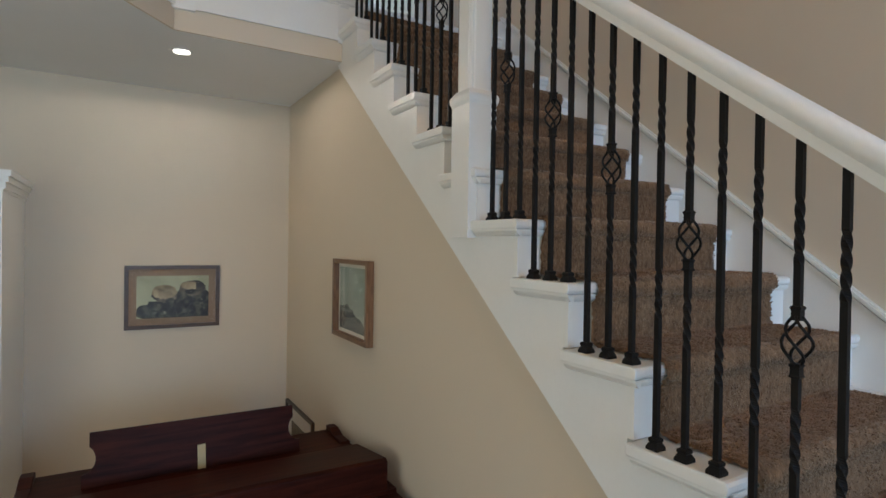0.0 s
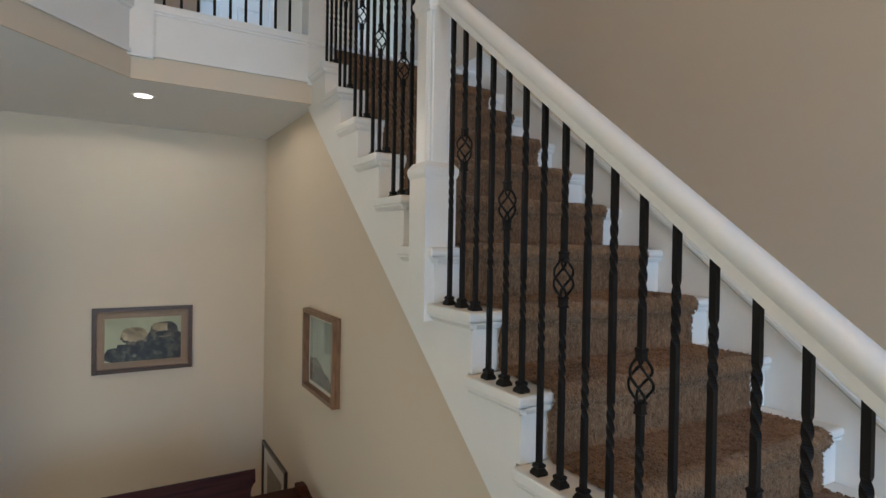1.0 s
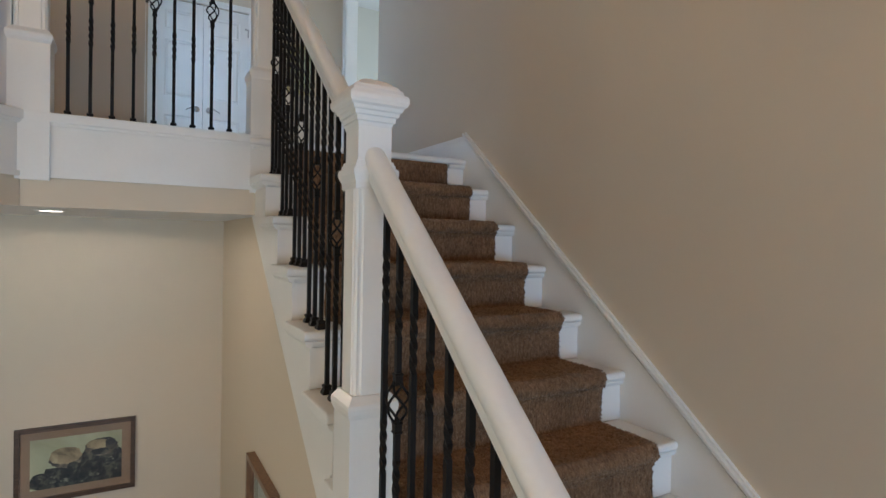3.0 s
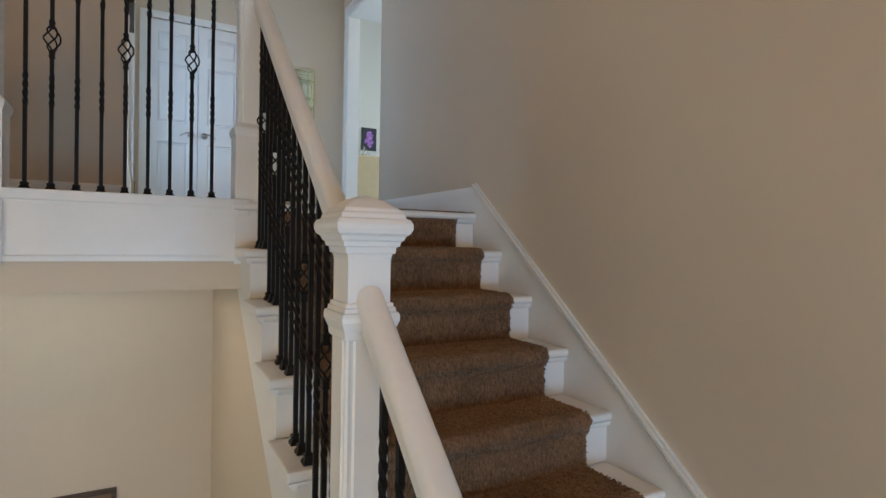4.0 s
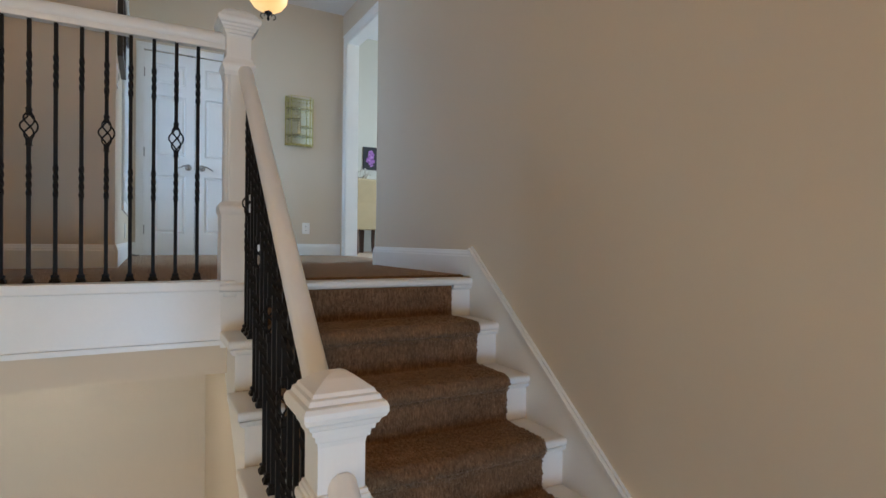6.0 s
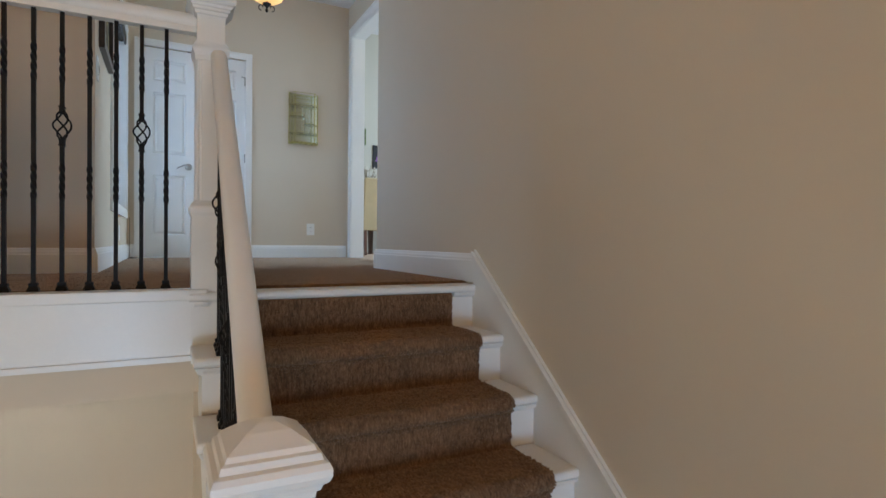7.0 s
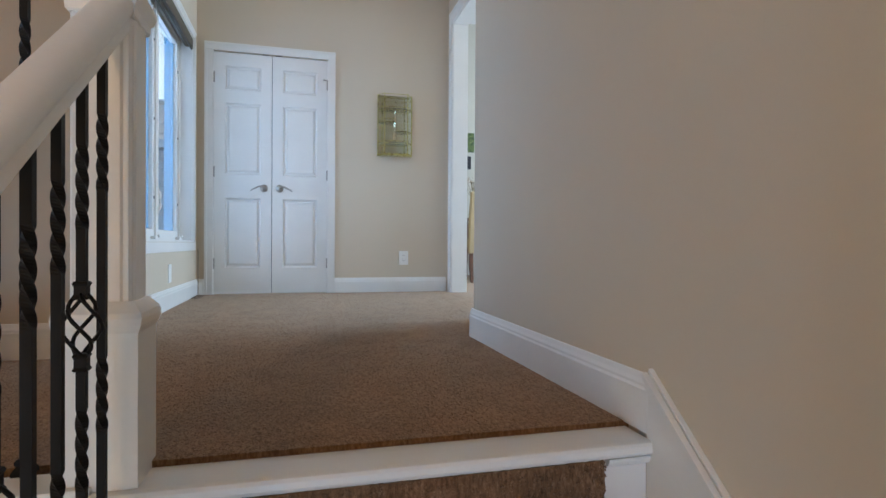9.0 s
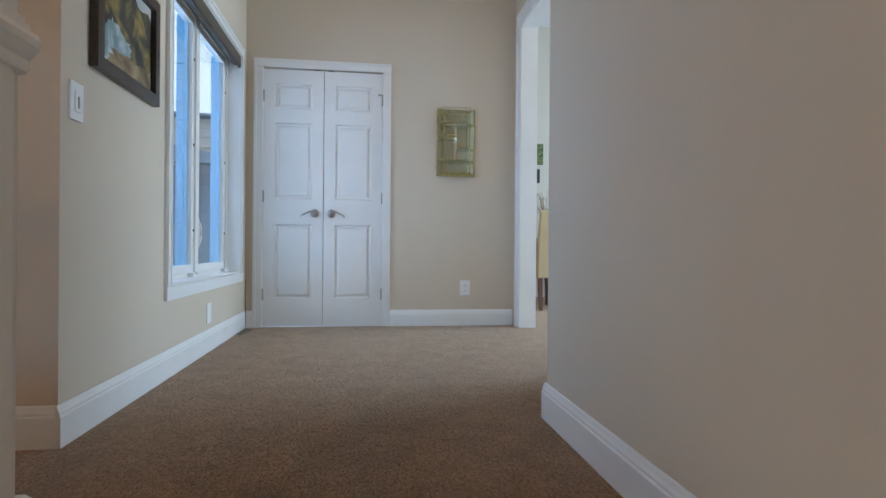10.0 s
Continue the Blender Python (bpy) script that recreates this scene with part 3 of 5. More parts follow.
# ---- carpet runner ----
def runner():
    """Rolled over every nosing; the grid is roughened a little so that its edges look woolly."""
    x0, x1 = -1.085, -0.125
    prof = []
    for k in range(0, NSTEP + 1):
        y, z = -k * G, -k * R
        if k:
            prof += [(y + 0.01 * i, z + 0.013) for i in range(24, 1, -1)]
            prof += [(y + 0.018 - 0.034 * math.sin(w), z - 0.019 + 0.033 * math.cos(w)) for w in np.linspace(0.1, 2.8, 11)]
            prof += [(y + 0.000, z - 0.052)]
        else:
            prof += [(y + 0.011, z - 0.0345), (y + 0.010, z - 0.048)]
        prof += [(y + 0.009, z - 0.064 - 0.0108 * i) for i in range(0, 11)]
    nx = 97
    rng = np.random.default_rng(4)
    P = np.array(prof)
    keep = [0]
    for i in range(1, len(P)):
        if np.hypot(*(P[i] - P[keep[-1]])) > 0.004:
            keep.append(i)
    P = P[keep]
    T = np.gradient(P, axis=0)
    T /= np.maximum(np.linalg.norm(T, axis=1, keepdims=True), 1e-9)
    N = np.stack([T[:, 1], -T[:, 0]], 1)
    xs = np.linspace(x0, x1, nx)
    n = len(P)
    X = np.repeat(xs[None, :], n, 0)
    X += 0.025 * (P[:, :1] + 1.9) * (xs[None, :] - x1) / (x0 - x1)
    wob = 0.0012 * rng.standard_normal(n)
    X = X + rng.normal(0, 0.0008, X.shape)
    X[:, 0] += wob
    X[:, -1] += np.roll(wob, 3)
    D = rng.normal(0, 0.0016, (n, nx))
    edge = np.minimum(np.arange(nx), np.arange(nx)[::-1])
    D -= np.where(edge == 0, 0.009, np.where(edge == 1, 0.002, 0))[None, :]
    Y = P[:, :1] + D * N[:, :1]
    Z = P[:, 1:] + D * N[:, 1:]
    co = np.stack([X, Y, Z], 2).reshape(-1, 3)
    i, j = np.meshgrid(np.arange(n - 1), np.arange(nx - 1), indexing="ij")
    a = (i * nx + j).ravel()
    faces = np.stack([a, a + nx, a + nx + 1, a + 1], 1)
    me = bpy.data.meshes.new("stair_runner")
    me.from_pydata(co.tolist(), [], faces.tolist())
    me.materials.append(CARPET)
    me.polygons.foreach_set("use_smooth", [True] * len(me.polygons))
    ob = new("stair_runner", me)
    return tagged(ob, "brown cut-pile carpet runner laid over the stairs", "carpet runner"), P, N


runner_ob, RUN_P, RUN_N = runner()


# ---- doors and openings ----
def casing_leg(parent, axis, n, side, a0, a1, z0, z1, name="casing"):
    """Flat casing with a raised outer band; axis y: on a wall face across y."""
    for d, p, q in ((0.013, a0, a1), (0.019, a0 + 0.004, a0 + 0.022), (0.016, a1 - 0.012, a1 - 0.002)):
        bm = bmesh.new()
        u, v = sorted((n + side * 0.0005, n + side * d))
        if axis == "y":
            box(bm, p, q, u, v, z0, z1)
        else:
            box(bm, u, v, p, q, z0, z1)
        soften(bm, 0.002, 1)
        part(name, bm, WHITE, parent)


def casing_head(parent, axis, n, side, a0, a1, z0, z1):
    for d, p, q in ((0.013, z0, z1), (0.019, z1 - 0.022, z1 - 0.004), (0.016, z0 + 0.002, z0 + 0.012)):
        bm = bmesh.new()
        u, v = sorted((n + side * 0.0005, n + side * d))
        if axis == "y":
            box(bm, a0, a1, u, v, p, q)
        else:
            box(bm, u, v, a0, a1, p, q)
        soften(bm, 0.002, 1)
        part("casing", bm, WHITE, parent)


def panel_mesh(w, h):
    """Raised field panel seen from -y: sloping border up to a flat field."""
    bm = bmesh.new()
    rows = [(0.0, 0.0), (0.004, 0.010), (0.012, 0.014), (0.018, 0.014), (0.024, 0.010), (0.034, 0.003)]
    rings = [[bm.verts.new((sx * (w / 2 - i), d, sz * (h / 2 - i))) for sx, sz in ((-1, -1), (1, -1), (1, 1), (-1, 1))] for i, d in rows]
    for a, b in zip(rings, rings[1:]):
        for i in range(4):
            bm.faces.new((a[i], a[(i + 1) % 4], b[(i + 1) % 4], b[i]))
    bm.faces.new(rings[-1])
    back = [bm.verts.new((sx * w / 2, 0.024, sz * h / 2)) for sx, sz in ((-1, -1), (1, -1), (1, 1), (-1, 1))]
    for i in range(4):
        bm.faces.new((rings[0][(i + 1) % 4], rings[0][i], back[i], back[(i + 1) % 4]))
    bm.faces.new(back[::-1])
    return to_mesh("panel", bm, WHITE)


def closet_doors():
    d = thing("door_1", (-1.025, YB, 0), "white six-panel double closet doors, closed, with lever handles", "door", "", "structure")
    yf = YB + 0.012
    fields = [(0.235, 0.822), (1.022, 1.620), (1.732, 1.930)]
    for x0, x1, s in ((-1.489, -1.0275, 1), (-1.0225, -0.561, -1)):
        bm = bmesh.new()
        p0, p1 = x0 + 0.088, x1 - 0.088
        box(bm, x0, p0, yf, yf + 0.034, 0.018, 2.043)
        box(bm, p1, x1, yf, yf + 0.034, 0.018, 2.043)
        zs = [0.018] + [v for f in fields for v in f] + [2.043]
        for a, b in zip(zs[::2], zs[1::2]):
            box(bm, p0, p1, yf, yf + 0.034, a, b)
        bmesh.ops.remove_doubles(bm, verts=bm.verts, dist=1e-5)
        leaf = part("leaf", bm, WHITE, d, "white moulded panel door leaf")
        for a, b in fields:
            m = panel_mesh(p1 - p0, b - a)
            piece("panel", m, leaf, ((p0 + p1) / 2, yf, (a + b) / 2))
        hx = x1 - 0.062 if s == 1 else x0 + 0.062
        bm = bmesh.new()
        lathe(bm, [(0.033, 0), (0.033, 0.004), (0.028, 0.009), (0.014, 0.012), (0.011, 0.03), (0.013, 0.034), (0.012, 0.044), (0.006, 0.047)], 24)
        bmesh.ops.rotate(bm, verts=bm.verts, cent=(0, 0, 0), matrix=Matrix.Rotation(radians(90), 3, "X"))
        bmesh.ops.translate(bm, verts=bm.verts, vec=(hx, yf, 0.912))
        pts = [(hx - s * 0.105 * u, yf - 0.042, 0.912 + 0.012 * math.sin(u * math.pi * 1.7) - (0.018 * max(0, u - 0.85) / 0.15 if u > 0.85 else 0)) for u in np.linspace(0, 1, 14)]
        tube(bm, pts, [0.0085 - 0.004 * i / 13 for i in range(14)], 8)
        part("handle", bm, NICKEL, leaf, "brushed nickel curved lever handle", True)
        ex = x0 - 0.002 if s == 1 else x1 + 0.002
        for z in (0.27, 1.04, 1.83):
            bm = bmesh.new()
            tube(bm, [(ex, yf - 0.006, z - 0.045), (ex, yf - 0.006, z + 0.045)], 0.0065, 8)
            box(bm, ex - 0.010, ex + 0.010, yf - 0.003, yf - 0.0005, z - 0.043, z + 0.043)
            part("hinge", bm, NICKEL, leaf)
        cx = x1 - 0.05 if s == 1 else x0 + 0.05
        bm = bmesh.new()
        box(bm, cx - 0.025, cx + 0.025, yf - 0.002, yf + 0.02, 2.0435, 2.049)
        part("catch", bm, BLACK, leaf, "small dark ball catch")
    bm = bmesh.new()
    box(bm, -0.590, -0.562, yf - 0.012, yf - 0.001, 1.868, 1.876)
    box(bm, -0.597, -0.589, yf - 0.03, yf - 0.001, 1.866, 1.878)
    part("door_stop", bm, NICKEL, d)
    # Black strip behind the leaves, its colour standing in for shade in the gap.
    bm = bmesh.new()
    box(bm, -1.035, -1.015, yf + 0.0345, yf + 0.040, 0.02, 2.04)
    part("gap_backing", bm, BLACK, d, "black strip behind the meeting leaves, in place of the gap's shade")
    for a, b in ((-1.560, -1.492), (-0.558, -0.494)):
        casing_leg(d, "y", YB, -1, a, b, 0.012, 2.0505)
    casing_head(d, "y", YB, -1, -1.560, -0.494, 2.051, 2.117)
    bm = bmesh.new()
    box(bm, -1.4939, -1.4895, YB + 0.001, YB + 0.129, 0.012, 2.0495)
    box(bm, -0.5605, -0.5561, YB + 0.001, YB + 0.129, 0.012, 2.0495)
    part("jamb", bm, WHITE, d)


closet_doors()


def cased_opening():
    d = thing("door_2", (XO, 3.65, 0), "white cased opening into the dining room", "doorway", "", "structure")
    x = XO
    casing_leg(d, "x", x, -1, 3.6515, 3.747, 0.012, OPEN_TOP)
    casing_leg(d, "x", x, -1, 1.905, 1.9985, 0.012, OPEN_TOP)
    casing_head(d, "x", x, -1, 1.905, 3.747, OPEN_TOP + 0.0005, OPEN_TOP + 0.11)
    for a, b in ((3.640, 3.6495), (2.0005, 2.010)):
        bm = bmesh.new()
        box(bm, XO - 0.005, XO + 0.135, a, b, 0.012, OPEN_TOP - 0.012)
        part("jamb", bm, WHITE, d)
    bm = bmesh.new()
    box(bm, XO - 0.005, XO + 0.135, 2.0005, 3.6495, OPEN_TOP - 0.0115, OPEN_TOP - 0.0005)
    part("head_jamb", bm, WHITE, d)


cased_opening()


# ---- hall window ----
# Blue sky light on the outside frame, put into its base colour.
SKY_BLUE_FRAME = surface("sky_blue_frame_tint", (0.18, 0.46, 0.70), 0.5, vary=0.12, scale=12, fine=90)


def hall_window():
    y0, y1, z0, z1 = WIN
    w = thing("window_1", (XW, (y0 + y1) / 2, z0), "white casement window of two panes with a rolled brown blind", "window", "", "structure")
    o = 0.066
    casing_leg(w, "x", XW, 1, y0 - o, y0 + 0.002, z0 - 0.002, z1)
    casing_leg(w, "x", XW, 1, y1 - 0.002, y1 + o, z0 - 0.002, z1)
    casing_head(w, "x", XW, 1, y0 - o, y1 + o, z1 + 0.0005, z1 + o)
    bm = bmesh.new()
    box(bm, XW + 0.0005, XW + 0.016, y0 - o, y1 + o, z0 - o, z0 - 0.003)
    soften(bm, 0.003, 1)
    part("apron", bm, WHITE, w)
    xi = XW - 0.085
    for nm, b in (("sill", (xi, XW + 0.012, y0 + 0.0005, y1 - 0.0005, z0, z0 + 0.014)), ("head_liner", (xi, XW + 0.002, y0 + 0.0005, y1 - 0.0005, z1 - 0.010, z1 - 0.0005)),
                  ("side_liner", (xi, XW + 0.002, y0 + 0.0005, y0 + 0.010, z0 + 0.0145, z1 - 0.0105)), ("side_liner", (xi, XW + 0.002, y1 - 0.010, y1 - 0.0005, z0 + 0.0145, z1 - 0.0105))):
        bm = bmesh.new()
        box(bm, *b)
        part(nm, bm, WHITE, w)
    # frame and two sashes
    f0, f1 = xi - 0.06, xi - 0.0005
    bm = bmesh.new()
    box(bm, f0, f1, y0 + 0.001, y0 + 0.035, z0 + 0.001, z1 - 0.001)
    box(bm, f0, f1, y1 - 0.035, y1 - 0.001, z0 + 0.001, z1 - 0.001)
    box(bm, f0, f1, y0 + 0.035, y1 - 0.035, z0 + 0.001, z0 + 0.04)
    box(bm, f0, f1, y0 + 0.035, y1 - 0.035, z1 - 0.04, z1 - 0.001)
    ym = (y0 + y1) / 2
    box(bm, f0, f1, ym - 0.03, ym + 0.03, z0 + 0.04, z1 - 0.04)
    part("window_frame", bm, WHITE, w)
    for a, b in ((y0 + 0.036, ym - 0.031), (ym + 0.031, y1 - 0.036)):
        bm = bmesh.new()
        u, v = z0 + 0.041, z1 - 0.041
        s0, s1, t = f0 + 0.004, f1 - 0.012, 0.042
        box(bm, s0, s1, a, a + t, u, v)
        box(bm, s0, s1, b - t, b, u, v)
        box(bm, s0, s1, a + t, b - t, u, u + t)
        box(bm, s0, s1, a + t, b - t, v - t, v)
        sash = part("sash", bm, WHITE, w)
        bm = bmesh.new()
        box(bm, s0 + 0.016, s0 + 0.020, a + t - 0.003, b - t + 0.003, u + t - 0.003, v - t + 0.003)
        pane = part("pane", bm, GLASS, sash, "clear window glass")
        pane.visible_shadow = False
        # Outside part of the frame, tinted blue in place of sky light.
        bm = bmesh.new()
        box(bm, s0 - 0.045, s0 - 0.001, b - t - 0.012, b + 0.02, u, v)
        box(bm, s0 + 0.001, s0 + 0.0155, b - t - 0.012, b - t - 0.0005, u + t, v - t)
        part("outer_frame", bm, SKY_BLUE_FRAME, sash, "outside frame with the sky's blue light put into its colour")
        for zz in (u + 0.25, (u + v) / 2, v - 0.25):
            bm = bmesh.new()
            box(bm, s1, s1 + 0.004, b - 0.012, b - 0.004, zz - 0.008, zz + 0.008)
            part("screen_clip", bm, BLACK, sash)
        bm = bmesh.new()
        tube(bm, [(s1 + 0.012, a + 0.015, u + 0.30), (s1 + 0.022, a + 0.015, u + 0.27), (s1 + 0.022, a + 0.015, u + 0.20), (s1 + 0.012, a + 0.015, u + 0.17)], 0.008, 8)
        box(bm, s1, s1 + 0.012, a + 0.006, a + 0.024, u + 0.15, u + 0.32)
        part("latch", bm, PLASTIC, sash, "white sash lock lever", True)
        bm = bmesh.new()
        box(bm, f1, f1 + 0.03, b - 0.14, b - 0.04, z0 + 0.016, z0 + 0.036)
        tube(bm, [(f1 + 0.03, b - 0.06, z0 + 0.03), (f1 + 0.04, b - 0.09, z0 + 0.045), (f1 + 0.04, b - 0.12, z0 + 0.04)], 0.006, 6)
        part("crank", bm, PLASTIC, sash)
    # rolled blind under the head
    b = thing("roller_blind", (XW - 0.02, ym, z1), "brown woven roller blind, rolled up at the window head", "blind")
    bm = bmesh.new()
    lathe(bm, [(0.030, y0 + 0.012), (0.030, y1 - 0.012)], 20)
    bmesh.ops.rotate(bm, verts=bm.verts, cent=(0, 0, 0), matrix=Matrix.Rotation(radians(-90), 3, "X"))
    bmesh.ops.translate(bm, verts=bm.verts, vec=(XW - 0.032, 0, z1 - 0.045))
    part("roll", bm, BLIND, b, "", True)
    bm = bmesh.new()
    box(bm, XW - 0.004, XW + 0.006, y0 + 0.011, y1 - 0.011, z1 - 0.088, z1 - 0.011)
    part("valance", bm, BLIND, b)
    bm = bmesh.new()
    tube(bm, [(XW - 0.004, y0 + 0.012, z1 - 0.09), (XW - 0.004, y1 - 0.012, z1 - 0.09)], 0.007, 8)
    part("bottom_bar", bm, DARKFRAME, b)


hall_window()

# foyer windows behind the camera: frames with glass
def plain_window(name, axis, n, a0, a1, z0, z1, label, cols, rows):
    w = thing(name, (n, (a0 + a1) / 2, z0) if axis == "x" else ((a0 + a1) / 2, n, z0), label, "window", "", "structure")
    bm = bmesh.new()
    def bar(p, q, u, v):
        if axis == "x":
            box(bm, n - 0.03, n + 0.03, p, q, u, v)
        else:
            box(bm, p, q, n - 0.03, n + 0.03, u, v)
    for i in range(cols + 1):
        c = a0 + (a1 - a0) * i / cols
        bar(max(a0, c - 0.03), min(a1, c + 0.03), z0, z1)
    for j in range(rows + 1):
        c = z0 + (z1 - z0) * j / rows
        bar(a0, a1, max(z0, c - 0.025), min(z1, c + 0.025))
    part("window_frame", bm, WHITE, w)


plain_window("window_2", "y", -6.67, -4.0, -2.66, -3.40, -1.2, "tall white glazed foyer door", 2, 1)
# Unseen window, added as the opening for the blue riser light.
plain_window("window_4", "y", -6.67, -2.3, -0.4, -1.95, -0.55, "assumed wide white foyer window of three panes, out of view", 3, 1)
plain_window("window_3", "x", -4.37, -4.0, -2.0, -2.9, -0.7, "white side window of the lower room", 2, 2)


# ---- outdoors ----
SIDING = surface("pale_grey_siding", (0.60, 0.64, 0.62), 0.7, vary=0.08, scale=3, fine=60)
SLATE = surface("grey_blue_siding", (0.075, 0.20, 0.34), 0.7, vary=0.1, scale=3, fine=60)
GRASS = surface("garden_grass", (0.055, 0.085, 0.035), 0.9, vary=0.4, scale=0.8, fine=60, bump=0.5, depth=0.02)
bm = bmesh.new()
box(bm, -400, 400, -400, 400, FLOOR - 0.6, FLOOR - 0.4)
solid("ground", bm, GRASS, "green lawn around the house", "ground", "structure")


def lap_house(name, x0, x1, y0, depth, z1, gable, material, lap, label):
    h = thing(name, ((x0 + x1) / 2, y0, FLOOR - 0.4), label, "house")
    zb = FLOOR - 0.4
    bm = bmesh.new()
    box(bm, x0 + 0.02, x1 - 0.02, y0 + 0.03, y0 + depth, zb, z1)
    part("wall", bm, material, h)
    bm = bmesh.new()
    z = zb
    while z < z1 - 0.01:
        t = min(z + lap, z1)
        prism(bm, [(y0 - 0.03, z), (y0 + 0.028, z), (y0 + 0.028, t), (y0 + 0.020, t)], "x", x0, x1)
        z += lap
    tagged(part("siding", bm, material, h), "overlapping horizontal siding boards", kind="stuff")
    bm = bmesh.new()
    xm = (x0 + x1) / 2
    prism(bm, [(x0 - 0.3, z1), (x1 + 0.3, z1), (xm + 0.1, z1 + gable), (xm - 0.1, z1 + gable)], "y", y0 - 0.3, y0 + depth + 0.3)
    part("roof", bm, SLATE, h)
    return h


lap_house("neighbour_house", -10.5, -3.0, 11.5, 6, 3.35, 0.12, SIDING, 0.20, "pale grey sided house seen outside the window")
lap_house("garden_shed", -8.0, -2.6, 9.0, 1.5, 2.0, 0.55, SLATE, 0.15, "dark blue-grey sided shed seen outside the window")

bm = bmesh.new()
prism(bm, [(-160, 150), (60, 150), (60, 151), (-160, 151)], "z", -6, 110)
solid("backdrop", bm, glow("pale_sky_haze", (0.62, 0.85, 1.0), 0.85), "pale blue hazy sky behind the houses", "sky", "structure")


# ---- pictures ----
def blob(bm, cx, cz, rx, rz, n, seed, plane, jag=0.25, z_floor=None):
    """An irregular flat patch on a picture; plane maps (u, v) on the sheet to a place."""
    rng = random.Random(seed)
    vs = []
    for i in range(n):
        w = 2 * math.pi * i / n
        k = 1 + rng.uniform(-jag, jag)
        v = cz + rz * k * math.sin(w)
        if z_floor is not None:
            v = max(v, z_floor)
        vs.append(bm.verts.new(plane(cx + rx * k * math.cos(w), v)))
    c = bm.verts.new(plane(cx, cz))
    for i in range(n):
        bm.faces.new((c, vs[i], vs[(i + 1) % n]))


def splotch(name, c0, c1, c2, scale, stretch=(1, 1, 1), rough=0.6):
    m = bpy.data.materials.new(name)
    t, b, n, l = nodes_of(m)
    co = n.new("ShaderNodeTexCoord")
    mp = n.new("ShaderNodeMapping")
    mp.inputs["Scale"].default_value = stretch
    q = n.new("ShaderNodeTexNoise")
    q.inputs["Scale"].default_value, q.inputs["Detail"].default_value, q.inputs["Distortion"].default_value = scale, 7, 0.7
    r = n.new("ShaderNodeValToRGB")
    r.color_ramp.elements[0].position, r.color_ramp.elements[0].color = 0.33, (*c0, 1)
    r.color_ramp.elements[1].position, r.color_ramp.elements[1].color = 0.68, (*c2, 1)
    e = r.color_ramp.elements.new(0.5)
    e.color = (*c1, 1)
    l.new(co.outputs["Object"], mp.inputs["Vector"])
    l.new(mp.outputs[0], q.inputs["Vector"])
    l.new(q.outputs["Fac"], r.inputs["Fac"])
    l.new(r.outputs["Color"], b.inputs["Base Color"])
    b.inputs["Roughness"].default_value = rough
    return m


MAT_TAN = surface("tan_picture_mat", (0.2046, 0.124, 0.0713), 0.8, vary=0.05, scale=20)
MAT_CREAM = surface("cream_picture_mat", (0.55, 0.50, 0.40), 0.8, vary=0.04, scale=20)
ROCKSKY = splotch("painted_olive_sky", (0.215, 0.205, 0.110), (0.290, 0.272, 0.155), (0.370, 0.340, 0.205), 3)
ROCK = splotch("painted_brown_rock", (0.07, 0.044, 0.020), (0.24, 0.165, 0.080), (0.40, 0.295, 0.155), 9)
ROCKBROWN = splotch("painted_umber_rock", (0.012, 0.009, 0.006), (0.07, 0.05, 0.03), (0.20, 0.15, 0.09), 14)
ROCKDARK = splotch("painted_dark_stones", (0.004, 0.0036, 0.0026), (0.019, 0.0155, 0.0095), (0.082, 0.068, 0.042), 22)
ROCKSTONE = splotch("painted_grey_stones", (0.010, 0.009, 0.006), (0.040, 0.034, 0.022), (0.15, 0.13, 0.085), 30)
SEA = splotch("painted_grey_green_sky", (0.19, 0.225, 0.18), (0.255, 0.285, 0.235), (0.32, 0.335, 0.27), 3)
BEACH = splotch("painted_grey_shore", (0.03, 0.034, 0.03), (0.07, 0.078, 0.068), (0.17, 0.17, 0.145), 10, (1, 1, 3))
SAND = splotch("painted_sand", (0.30, 0.27, 0.20), (0.40, 0.36, 0.28), (0.48, 0.44, 0.35), 8)
COAST = splotch("painted_coast_cliffs", (0.012, 0.014, 0.011), (0.055, 0.045, 0.022), (0.30, 0.21, 0.05), 11)
SURF = splotch("painted_surf", (0.12, 0.22, 0.24), (0.24, 0.33, 0.34), (0.62, 0.66, 0.66), 10)
GREYSKY = splotch("painted_pale_sky", (0.35, 0.38, 0.38), (0.48, 0.50, 0.48), (0.58, 0.58, 0.54), 4)


